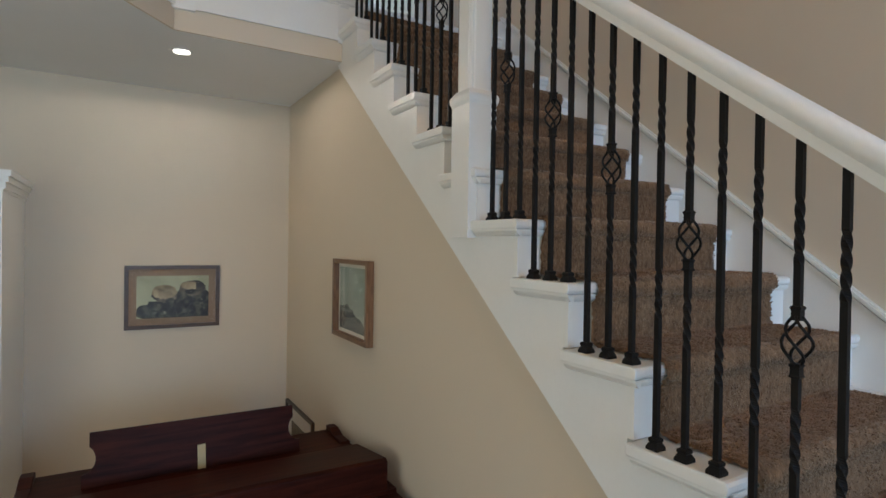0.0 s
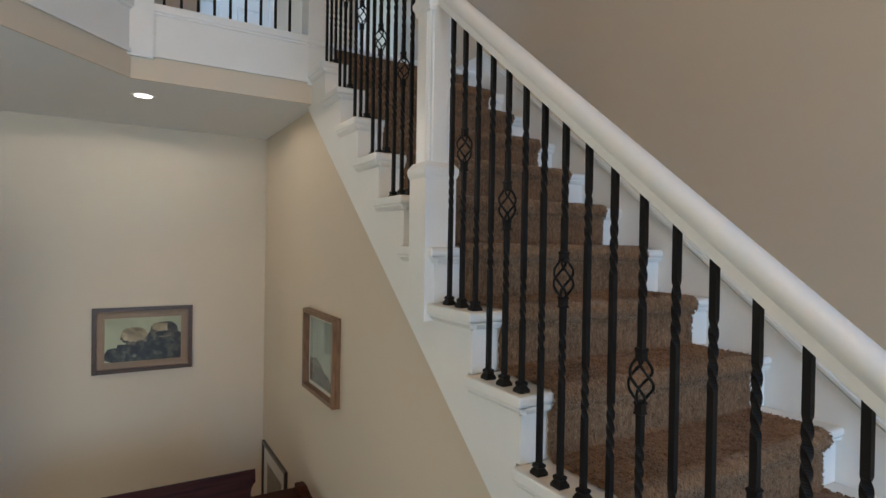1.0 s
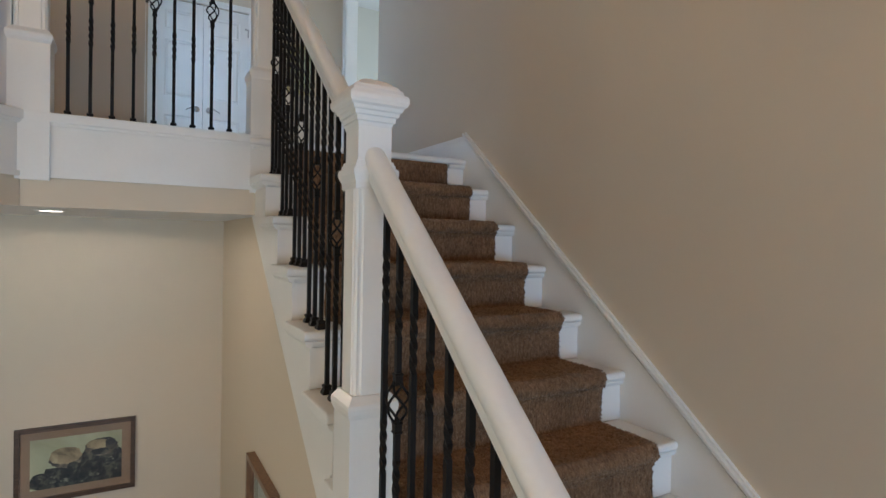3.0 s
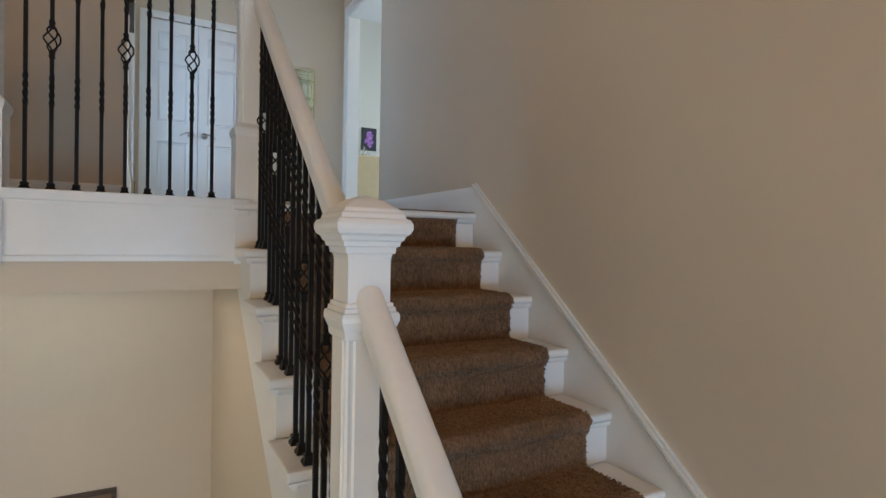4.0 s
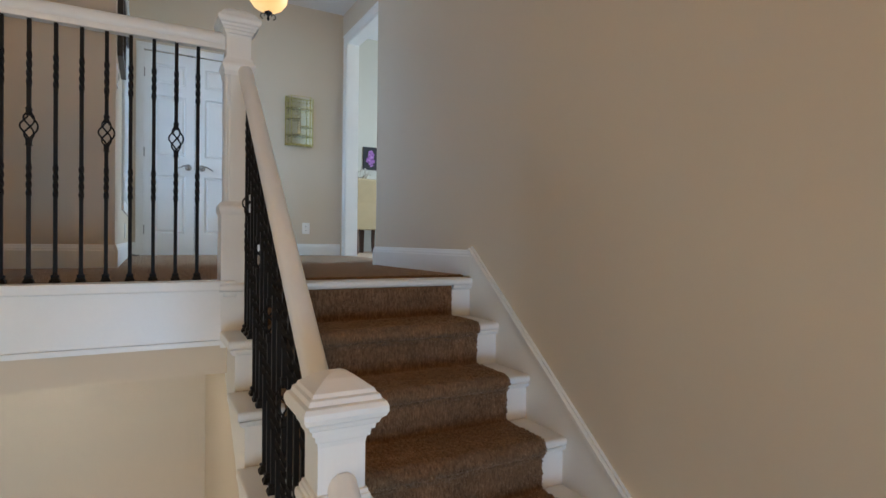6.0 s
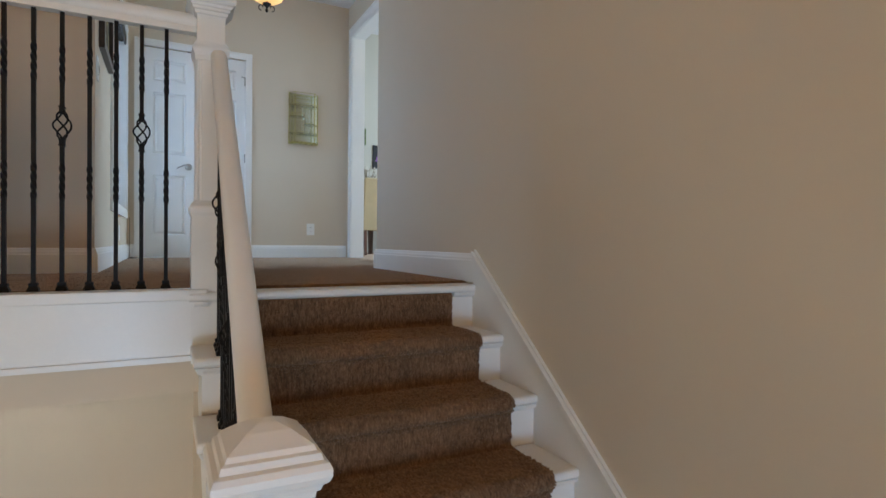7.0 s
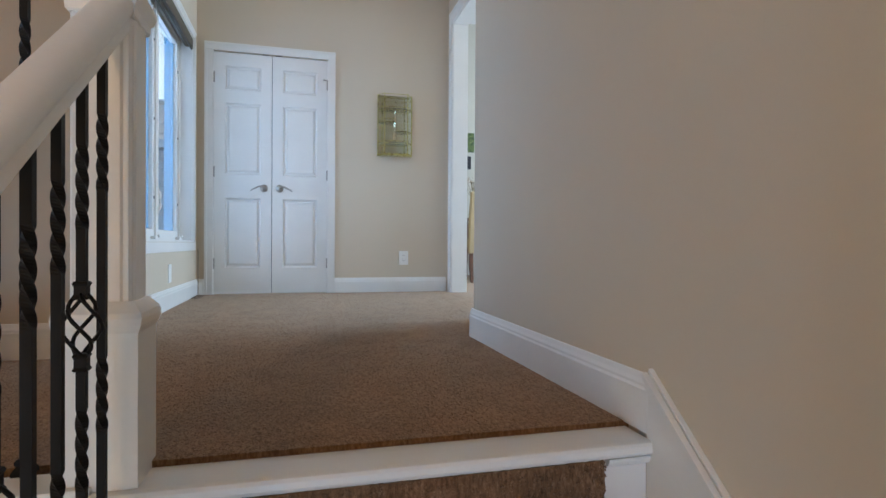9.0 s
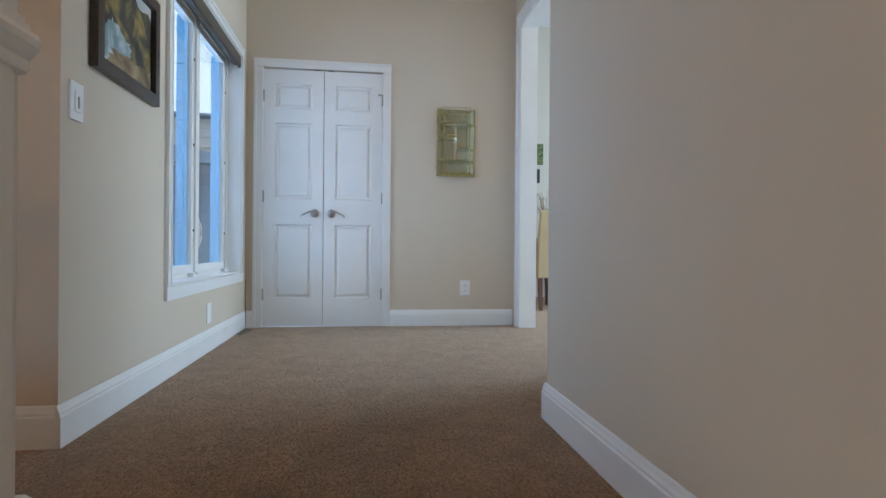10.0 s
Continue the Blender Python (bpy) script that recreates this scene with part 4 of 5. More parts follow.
def framed(name, place, w, h, plane_axis, side, fw, fd, frame_mat, label, mat=None, mw=0.0, sheet=None, glazed=True):
    """A framed picture; place is its middle on the wall. plane_axis y: hangs on a wall across y. Returns it and the sheet's mapping."""
    p = thing(name, place, label, "picture")
    def at(u, v, d):
        # d: out from the wall
        if plane_axis == "y":
            return (place[0] + u, place[1] + side * d, place[2] + v)
        return (place[0] + side * d, place[1] + u, place[2] + v)
    def slab(u0, u1, v0, v1, d0, d1, nm, m, lab="", soft=0.0):
        bm = bmesh.new()
        a, b = at(u0, v0, d0), at(u1, v1, d1)
        box(bm, *sorted((a[0], b[0])), *sorted((a[1], b[1])), *sorted((a[2], b[2])))
        if soft:
            soften(bm, soft, 2)
        return part(nm, bm, m, p, lab)
    W2, H2 = w / 2, h / 2
    slab(-W2, W2, H2 - fw, H2, 0.001, fd, "frame_rail", frame_mat, "", 0.003)
    slab(-W2, W2, -H2, -H2 + fw, 0.001, fd, "frame_rail", frame_mat, "", 0.003)
    slab(-W2, -W2 + fw, -H2 + fw, H2 - fw, 0.001, fd, "frame_stile", frame_mat, "", 0.003)
    slab(W2 - fw, W2, -H2 + fw, H2 - fw, 0.001, fd, "frame_stile", frame_mat, "", 0.003)
    iw, ih = W2 - fw, H2 - fw
    if mat:
        slab(-iw, iw, -ih, ih, 0.002, 0.006, "mat", mat)
    slab(-iw + mw, iw - mw, -ih + mw, ih - mw, 0.0062, 0.0075, "picture_sheet", sheet)
    if glazed:
        g = slab(-iw, iw, -ih, ih, 0.0125, 0.0145, "glazing", PICGLASS, "picture glass")
        g.visible_shadow = False
    def sheet_at(d):
        return lambda u, v: at(max(-iw + mw, min(iw - mw, u)), max(-ih + mw, min(ih - mw, v)), d)
    return p, sheet_at


p, sh = framed("framed_picture", (-1.953, YN, -1.838), 0.612, 0.446, "y", -1, 0.026, 0.022, WALNUT, "dark-framed painting of brown boulders on a shore, tan mat", MAT_TAN, 0.048, ROCKSKY)
def painted(seq, name, jag):
    for i, (cx, cz, rx, rz, m, d) in enumerate(seq):
        bm = bmesh.new()
        blob(bm, cx, cz, rx, rz, 30, 40 + i, sh(d + 0.00004 * i), jag)
        part(name, bm, m, p)


painted([(0.06, -0.11, 0.30, 0.10, ROCKDARK, 0.0077), (-0.17, -0.075, 0.055, 0.022, ROCKDARK, 0.0077), (0.02, -0.040, 0.10, 0.045, ROCKDARK, 0.0078), (0.15, -0.01, 0.11, 0.06, ROCKDARK, 0.0078)], "painted_slope", 0.10)
painted([(-0.055, 0.018, 0.085, 0.058, ROCKBROWN, 0.0080), (-0.058, 0.034, 0.082, 0.050, ROCK, 0.0082), (0.045, 0.018, 0.022, 0.03, ROCKDARK, 0.0081), (0.125, 0.060, 0.088, 0.055, ROCKBROWN, 0.0082), (0.110, 0.078, 0.066, 0.030, ROCK, 0.0084), (0.165, 0.074, 0.020, 0.040, ROCKBROWN, 0.0085),
         (0.115, 0.030, 0.050, 0.020, ROCKDARK, 0.0085), (-0.02, -0.035, 0.03, 0.028, ROCKDARK, 0.0083)], "painted_rock", 0.07)
rng = random.Random(21)
for i in range(46):
    u = rng.uniform(-0.20, 0.22)
    top = -0.065 + 0.22 * max(0, u + 0.06)
    v = top - abs(rng.gauss(0, 0.045))
    bm = bmesh.new()
    blob(bm, u, max(v, -0.14), rng.uniform(0.012, 0.030), rng.uniform(0.006, 0.014), 11, 90 + i, sh(0.0086 + 0.00003 * i), 0.3)
    part("painted_stone", bm, (ROCKSTONE, ROCKDARK, ROCKDARK)[i % 3], p)
p, sh = framed("framed_picture", (-1.1385, -0.148, -1.757), 0.53, 0.455, "x", -1, 0.024, 0.042, OAKFRAME, "brown wood framed painting of a grey-green seashore", MAT_CREAM, 0.022, SEA)
painted([(0.12, -0.125, 0.16, 0.085, BEACH, 0.0077), (0.10, -0.085, 0.055, 0.050, BEACH, 0.0078), (0.00, -0.150, 0.16, 0.062, BEACH, 0.0079), (-0.10, -0.185, 0.16, 0.040, BEACH, 0.0080), (0.17, -0.115, 0.06, 0.040, ROCKSTONE, 0.0082)], "painted_headland", 0.08)
painted([(-0.02, -0.205, 0.26, 0.018, SAND, 0.0084)], "painted_sand", 0.10)
p, sh = framed("framed_picture", (XW, 1.700, 1.487), 0.555, 0.455, "x", 1, 0.045, 0.030, DARKFRAME, "dark-framed oil painting of surf below yellow cliffs", None, 0.0, GREYSKY, False)
for (cx, cz, rx, rz, s, m, d) in ((0.08, 0.02, 0.20, 0.15, 3, COAST, 0.0078), (-0.18, 0.05, 0.07, 0.13, 6, COAST, 0.0080), (-0.10, -0.09, 0.15, 0.07, 4, SURF, 0.0082), (0.05, -0.15, 0.22, 0.05, 5, ROCK, 0.0084), (-0.06, -0.07, 0.10, 0.035, 9, SURF, 0.0086)):
    bm = bmesh.new()
    blob(bm, cx, cz, rx, rz, 26, s, sh(d), 0.22)
    part("painted_coast", bm, m, p)
p, sh = framed("framed_picture", (-1.1385, 0.885, -3.080), 0.67, 0.84, "x", -1, 0.022, 0.022, DARKFRAME, "thin black framed picture with white mat behind the piano", surface("white_picture_mat", (0.70, 0.68, 0.62), 0.8, vary=0.03), 0.11, ROCKDARK)


# ---- curio shelf with mirror back ----
def curio():
    x0, x1, z0, z1 = -0.120, 0.187, 1.246, 1.776
    c = thing("mirrored_curio_shelf", (0.042, YB, z0), "brass-edged glass curio shelf with mirror back on the wall", "wall shelf")
    bm = bmesh.new()
    box(bm, x0 + 0.004, x1 - 0.004, YB - 0.008, YB - 0.001, z0, z1)
    part("mirror_back", bm, MIRROR, c, "mirror backing")
    yf = YB - 0.085
    cols = {"a": (x0, YB - 0.012), "b": (x0 + 0.05, yf), "c": (x1 - 0.05, yf), "d": (x1, YB - 0.012)}
    for q in cols.values():
        bm = bmesh.new()
        box(bm, q[0] - 0.0035, q[0] + 0.0035, q[1] - 0.0035, q[1] + 0.0035, z0 - 0.008, z1 + 0.008)
        part("upright", bm, BRASS, c)
    cols["m"] = ((x0 + x1) / 2, yf)
    def rail(p, q, z):
        bm = bmesh.new()
        tube(bm, [(*cols[p], z), (*cols[q], z)], 0.0024, 6)
        part("rail", bm, BRASS, c)
    for z in (z1, z1 - 0.035, z1 - 0.114, z1 - 0.137, z0 + 0.114, z0 + 0.094, z0 + 0.004):
        for p, q in (("a", "b"), ("b", "c"), ("c", "d")):
            rail(p, q, z)
    for z in (z1 - 0.220, z1 - 0.246):
        rail("a", "b", z)
        rail("b", "m", z)
    rail("m", "c", z1 - 0.327)
    rail("c", "d", z1 - 0.327)
    bm = bmesh.new()
    box(bm, cols["m"][0] - 0.0015, cols["m"][0] + 0.0015, yf + 0.004, YB - 0.009, z0 + 0.118, z1 - 0.140)
    part("divider", bm, glass("clear_divider_glass", (0.96, 0.99, 0.95)), c, "clear glass divider").visible_shadow = False
    SHELF = glass("green_edge_glass", (0.94, 0.98, 0.93))
    def plate(z, xa, xb):
        bm = bmesh.new()
        prism(bm, [(xa, YB - 0.010), (xb, YB - 0.010), (min(xb, x1 - 0.05), yf + 0.004), (max(xa, x0 + 0.05), yf + 0.004)], "z", z, z + 0.003)
        s = part("glass_shelf", bm, SHELF, c, "green-edged glass shelf")
        s.visible_shadow = False
    plate(z0 + 0.10, x0, x1)
    plate(z1 - 0.13, x0, x1)
    plate(z1 - 0.25, x0, cols["m"][0] - 0.002)
    plate(z1 - 0.331, cols["m"][0] + 0.002, x1)
    bm = bmesh.new()
    prism(bm, [(x0 - 0.004, YB - 0.001), (x1 + 0.004, YB - 0.001), (x1 - 0.046, yf - 0.004), (x0 + 0.046, yf - 0.004)], "z", z0 - 0.014, z0 - 0.001)
    part("base", bm, BRASS, c)


curio()


def wall_plate(name, x, z, kind):
    if kind == "outlet":
        t = thing(name, (x, YB, z), "white electrical outlet on the back wall", "outlet")
        bm = bmesh.new()
        box(bm, x - 0.042, x + 0.042, YB - 0.006, YB - 0.0005, z - 0.063, z + 0.063)
        soften(bm, 0.003, 2)
        part("plate", bm, PLASTIC, t)
        for dz in (-0.021, 0.021):
            bm = bmesh.new()
            lathe(bm, [(0.0175, 0), (0.0175, 0.0025)], 20)
            bmesh.ops.rotate(bm, verts=bm.verts, cent=(0, 0, 0), matrix=Matrix.Rotation(radians(90), 3, "X"))
            bmesh.ops.translate(bm, verts=bm.verts, vec=(x, YB - 0.0062, z + dz))
            s = part("socket", bm, PLASTIC, t)
            for dx in (-0.006, 0.006):
                bm = bmesh.new()
                box(bm, x + dx - 0.0012, x + dx + 0.0012, YB - 0.0092, YB - 0.0088, z + dz - 0.004, z + dz + 0.006)
                part("slot", bm, BLACK, s)


wall_plate("wall_outlet", 0.122, 0.318, "outlet")


def switch():
    y, z = 1.335, 1.113
    t = thing("light_switch", (XW, y, z), "white light switch with a sliding dimmer on the window wall", "light switch")
    bm = bmesh.new()
    box(bm, XW + 0.0005, XW + 0.007, y - 0.04, y + 0.04, z - 0.062, z + 0.062)
    soften(bm, 0.003, 2)
    part("plate", bm, PLASTIC, t)
    bm = bmesh.new()
    box(bm, XW + 0.007, XW + 0.011, y - 0.017, y + 0.017, z - 0.034, z + 0.034)
    soften(bm, 0.0015, 1)
    part("rocker", bm, PLASTIC, t)
    bm = bmesh.new()
    box(bm, XW + 0.011, XW + 0.014, y - 0.0025, y + 0.0025, z - 0.022, z + 0.016)
    part("slider", bm, NICKEL, t)


switch()
t = thing("wall_outlet", (XW, 2.85, 0.24), "white blank wall plate below the window", "outlet")
bm = bmesh.new()
box(bm, XW + 0.0005, XW + 0.006, 2.81, 2.89, 0.18, 0.30)
soften(bm, 0.003, 2)
part("plate", bm, PLASTIC, t)
bm = bmesh.new()
pts = [(-1.555 + 0.035 * math.sin(i * 0.9) * min(1, i / 4), 3.36 + 0.016 * i, 0.017 + 0.010 * math.sin(i * 1.3) ** 2) for i in range(20)]
pts += [(-1.590, 3.72, 0.03 + 0.06 * i) for i in range(7)]
tube(bm, pts, 0.0028, 6)
solid("power_cord", bm, surface("tan_cord", (0.16, 0.12, 0.09), 0.6), "thin brown cord lying on the carpet beside the closet", "cord", smooth=True)
bm = bmesh.new()
lathe(bm, [(0.045, 0), (0.045, 0.012), (0.040, 0.020), (0.012, 0.024)], 24)
bmesh.ops.rotate(bm, verts=bm.verts, cent=(0, 0, 0), matrix=Matrix.Rotation(radians(90), 3, "X"))
bmesh.ops.translate(bm, verts=bm.verts, vec=(-2.20, YG - 0.0005, 0.50))
solid("thermostat", bm, PLASTIC, "round white wall thermostat on the gallery wall", "thermostat", smooth=True)


# ---- lamps ----
AMBER = glow("amber_lamp_glass", (1.0, 0.62, 0.24), 1.0)
LAMPWHITE = glow("lit_lamp_disc", (1.0, 0.93, 0.80), 6.0)


def pendant(place, label, power):
    """Glass bowl on iron scrolls, hung from the ceiling by a rod; place is the tip below the bowl."""
    x, y, z = place
    t = thing("pendant_lamp", (x, y, CEIL), label, "pendant lamp", "pendant lamps")
    bm = bmesh.new()
    lathe(bm, [(0.02, z + 0.075), (0.07, z + 0.085), (0.12, z + 0.115), (0.155, z + 0.165), (0.165, z + 0.215), (0.160, z + 0.215), (0.148, z + 0.168), (0.115, z + 0.122), (0.066, z + 0.093), (0.01, z + 0.084)], 32, x, y)
    bowl = part("bowl", bm, AMBER, t, "glowing amber glass bowl", True)
    bowl.visible_shadow = False
    bm = bmesh.new()
    lathe(bm, [(0.004, z), (0.010, z + 0.008), (0.013, z + 0.02), (0.006, z + 0.034), (0.012, z + 0.046), (0.030, z + 0.060), (0.036, z + 0.072), (0.02, z + 0.076)], 16, x, y)
    part("finial", bm, IRON, t, "black iron finial", True)
    for i in range(3):
        w = i * 2 * math.pi / 3 + 0.4
        c, s = math.cos(w), math.sin(w)
        pts = []
        for j in range(16):
            u = j / 15
            a = -math.pi / 2 + u * math.pi * 1.6
            r = 0.026 * (1 - 0.45 * u)
            pts.append((x + c * (0.020 + 0.030 + r * math.cos(a)), y + s * (0.020 + 0.030 + r * math.cos(a)), z + 0.050 + r * math.sin(a)))
        bm = bmesh.new()
        tube(bm, pts, 0.0045, 6)
        part("scroll", bm, IRON, t, "", True)
        bm = bmesh.new()
        pts = [(x + c * (0.168 - 0.155 * u ** 1.5), y + s * (0.168 - 0.155 * u ** 1.5), z + 0.212 + 0.30 * u) for u in np.linspace(0, 1, 10)]
        tube(bm, pts, 0.004, 6)
        part("arm", bm, IRON, t, "", True)
    bm = bmesh.new()
    tube(bm, [(x, y, z + 0.50), (x, y, CEIL - 0.02)], 0.006, 8)
    part("rod", bm, IRON, t)
    bm = bmesh.new()
    lathe(bm, [(0.06, CEIL - 0.0005), (0.06, CEIL - 0.012), (0.045, CEIL - 0.026), (0.012, CEIL - 0.032)], 24, x, y)
    part("canopy", bm, IRON, t, "", True)
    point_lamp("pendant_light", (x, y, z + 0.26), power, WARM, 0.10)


pendant((-0.553, 2.52, 2.065), "black iron pendant lamp with a glowing amber glass bowl", 1.1)
# Unseen second pendant, added to warm the handrails and the stair wall.
pendant((-2.5, -3.9, 1.75), "black iron foyer pendant lamp with amber glass bowl, unseen, added for warm light", 66)


def downlight(x, y, z, power):
    t = thing("recessed_downlight", (x, y, z), "lit round recessed ceiling light with white trim", "ceiling light")
    bm = bmesh.new()
    lathe(bm, [(0.044, z - 0.0005), (0.062, z - 0.0005), (0.062, z - 0.003), (0.056, z - 0.005), (0.044, z - 0.0025)], 32, x, y)
    part("trim", bm, WHITE, t, "", True)
    bm = bmesh.new()
    lathe(bm, [(0.0435, z - 0.0050), (0.0435, z - 0.0022)], 32, x, y)
    part("lens", bm, LAMPWHITE, t, "glowing lens")
    d = bpy.data.lights.new("downlight", "SPOT")
    d.energy, d.color, d.spot_size, d.spot_blend, d.shadow_soft_size = power, (1.0, 0.95, 0.83), radians(179), 0.16, 0.05
    ob = new("downlight", d)
    ob.matrix_world = look((x, y, z - 0.02), (x, y, z - 1))


downlight(-1.998, 0.361, ALC - 0.001, 18)


# ---- alcove furniture ----
def piano():
    x0, x1 = -2.66, -1.195
    zt = -2.53
    t = thing("piano", (-1.93, -0.55, FLOOR), "dark mahogany piano with a raised music desk", "piano")
    bm = bmesh.new()
    box(bm, x0, x1, -0.83, 0.0, zt - 0.30, zt - 0.02)
    soften(bm, 0.008, 2)
    part("case", bm, MAHOGANY, t)
    bm = bmesh.new()
    box(bm, x0 - 0.005, x1, -0.448, 0.02, zt - 0.02, zt)
    soften(bm, 0.006, 2)
    part("rear_lid", bm, MAHOGANY, t)
    bm = bmesh.new()
    prism(bm, [(-0.450, zt - 0.02), (-0.450, zt + 0.066), (-0.466, zt + 0.074), (-0.810, zt + 0.122), (-0.829, zt + 0.112), (-0.829, zt - 0.02)], "x", x0 + 0.06, x1 - 0.045)
    soften(bm, 0.005, 2)
    part("front_lid", bm, MAHOGANY, t)
    bm = bmesh.new()
    prism(bm, [(-0.831, zt - 0.30), (-0.831, zt - 0.035), (-1.00, zt - 0.035), (-1.06, zt - 0.05), (-1.10, zt - 0.09), (-1.10, zt - 0.16), (-0.94, zt - 0.30)], "x", x0, x1)
    soften(bm, 0.006, 2)
    part("key_bed", bm, MAHOGANY, t)
    for a, b in ((x0 - 0.004, x0 + 0.05), (x1 - 0.05, x1 + 0.0)):
        bm = bmesh.new()
        prism(bm, [(0.010, zt), (0.010, zt + 0.032), (-0.06, zt + 0.035), (-0.14, zt + 0.012), (-0.25, zt + 0.012), (-0.25, zt)], "x", a, b)
        soften(bm, 0.004, 1)
        part("lid_stop", bm, MAHOGANY, t)
    # music desk: leaning board with scooped ends, on a narrow ledge
    def lean(u, v):
        return (u, -0.272 + 0.20 * v, zt + 0.014 + 0.97 * v)
    u0, u1, h = -2.425, -1.480, 0.238
    left = [(u0, 0.0), (u0, 0.062)]
    left += [(u0 + 0.050 * math.sin(a) + 0.002, 0.125 - 0.062 * math.cos(a)) for a in np.linspace(0.15, 2.6, 12)]
    left += [(u0 + 0.028, 0.190), (u0 + 0.028, h)]
    right = [(u0 + u1 - u, v) for u, v in left][::-1]
    bm = bmesh.new()
    outline = left + right
    fr = [bm.verts.new(lean(u, v)) for u, v in outline]
    bk = [bm.verts.new(Vector(lean(u, v)) + Vector((0, 0.016, -0.003))) for u, v in outline]
    for i in range(len(outline)):
        j = (i + 1) % len(outline)
        bm.faces.new((fr[i], fr[j], bk[j], bk[i]))
    bm.faces.new(fr[::-1])
    bm.faces.new(bk)
    part("music_desk", bm, MAHOGANY, t, "scooped dark wooden music desk")
    bm = bmesh.new()
    box(bm, u0 - 0.005, u1 + 0.02, -0.325, -0.252, zt + 0.0015, zt + 0.016)
    soften(bm, 0.005, 2)
    part("desk_ledge", bm, MAHOGANY, t)
    bm = bmesh.new()
    box(bm, -1.958, -1.922, -0.3295, -0.3255, zt + 0.001, zt + 0.014)
    vs = [lean(-1.965, 0.004), lean(-1.930, 0.004), lean(-1.930, 0.115), lean(-1.965, 0.115)]
    vv = [bm.verts.new(Vector(v) + Vector((0, -0.009, 0.001))) for v in vs]
    ww = [bm.verts.new(Vector(v) + Vector((0, -0.004, 0.001))) for v in vs]
    for i in range(4):
        bm.faces.new((vv[i], vv[(i + 1) % 4], ww[(i + 1) % 4], ww[i]))
    bm.faces.new(vv)
    bm.faces.new(ww[::-1])
    part("page_holder", bm, surface("dull_brass_clip", (0.40, 0.28, 0.12), 0.5, metal=0.15), t, "tan brass page holder on the music desk")
    for x in (x0 + 0.12, x1 - 0.12):
        for y in (-0.96, -0.09):
            bm = bmesh.new()
            square_stack(bm, [(0.03, FLOOR), (0.03, FLOOR + 0.03), (0.035, FLOOR + 0.05), (0.05, zt - 0.31)], x, y)
            part("leg", bm, MAHOGANY, t)


piano()


def tall_cabinet():
    x0, x1, y0, y1, zt = -3.75, -2.81, 0.50, YN - 0.001, -1.10
    t = thing("tall_cabinet", ((x0 + x1) / 2, y0, FLOOR), "tall white painted cabinet with crown moulding", "cabinet")
    bm = bmesh.new()
    box(bm, x0, x1, y0, y1, FLOOR, zt)
    part("body", bm, WHITE, t)
    bm = bmesh.new()
    for o, a, b in ((0.006, zt - 0.10, zt - 0.085), (0.016, zt - 0.0849, zt - 0.05), (0.03, zt - 0.0499, zt - 0.02), (0.042, zt - 0.0199, zt + 0.012)):
        box(bm, x0 - o, x1 + o, y0 - o, y1, a, b)
    part("crown", bm, WHITE, t)
    for a, b in ((x0 + 0.01, (x0 + x1) / 2 - 0.003), ((x0 + x1) / 2 + 0.003, x1 - 0.01)):
        bm = bmesh.new()
        box(bm, a, b, y0 - 0.02, y0 - 0.001, FLOOR + 0.1, zt - 0.13)
        soften(bm, 0.003, 1)
        d = part("door", bm, WHITE, t)
        bm = bmesh.new()
        kx = b - 0.04 if a < (x0 + x1) / 2 - 0.1 else a + 0.04
        lathe(bm, [(0.006, 0), (0.006, 0.012), (0.014, 0.02), (0.014, 0.028), (0.006, 0.032)], 14)
        bmesh.ops.rotate(bm, verts=bm.verts, cent=(0, 0, 0), matrix=Matrix.Rotation(radians(90), 3, "X"))
        bmesh.ops.translate(bm, verts=bm.verts, vec=(kx, y0 - 0.02, -2.4))
        part("knob", bm, NICKEL, d, "", True)


tall_cabinet()


# ---- dining room through the opening ----
wall("wall_dining_far", "y", 6.4, 6.5, XO, 4.3, -0.06, 3.6, label="pale cream dining room wall", material=surface("cream_paint", (0.56, 0.52, 0.44), 0.7, vary=0.03, scale=1.0, fine=200, bump=0.08))
wall("wall_dining_east", "x", 4.2, 4.3, 1.2, 6.4, -0.06, 3.6, label="pale dining room wall with a wide window", holes=[(2.0, 4.4, 0.5, 2.6)])
wall("wall_dining_west", "x", XO, XO + 0.13, YB + 0.13, 6.4, -0.06, 3.6)
wall("wall_dining_south", "y", 1.1, 1.2, XO + 0.13, 4.3, -0.06, 3.6)
bm = bmesh.new()
box(bm, XO + 0.132, 4.3, 1.1, 6.5, 3.6, 3.7)
solid("ceiling_dining", bm, CEILING, "high white dining room ceiling", "ceiling", "structure")
bm = bmesh.new()
box(bm, XO, XO + 0.13, YR, YB + 0.85, CEIL + 0.12, 3.6)
solid("wall_dining_over", bm, PAINT, "beige wall above the cased opening", "wall", "structure")
area_lamp("dining_window_light", (4.15, 3.2, 1.55), (-1.0, 2.8, 1.0), 2.2, 2.0, 285, (0.50, 0.75, 1.0))


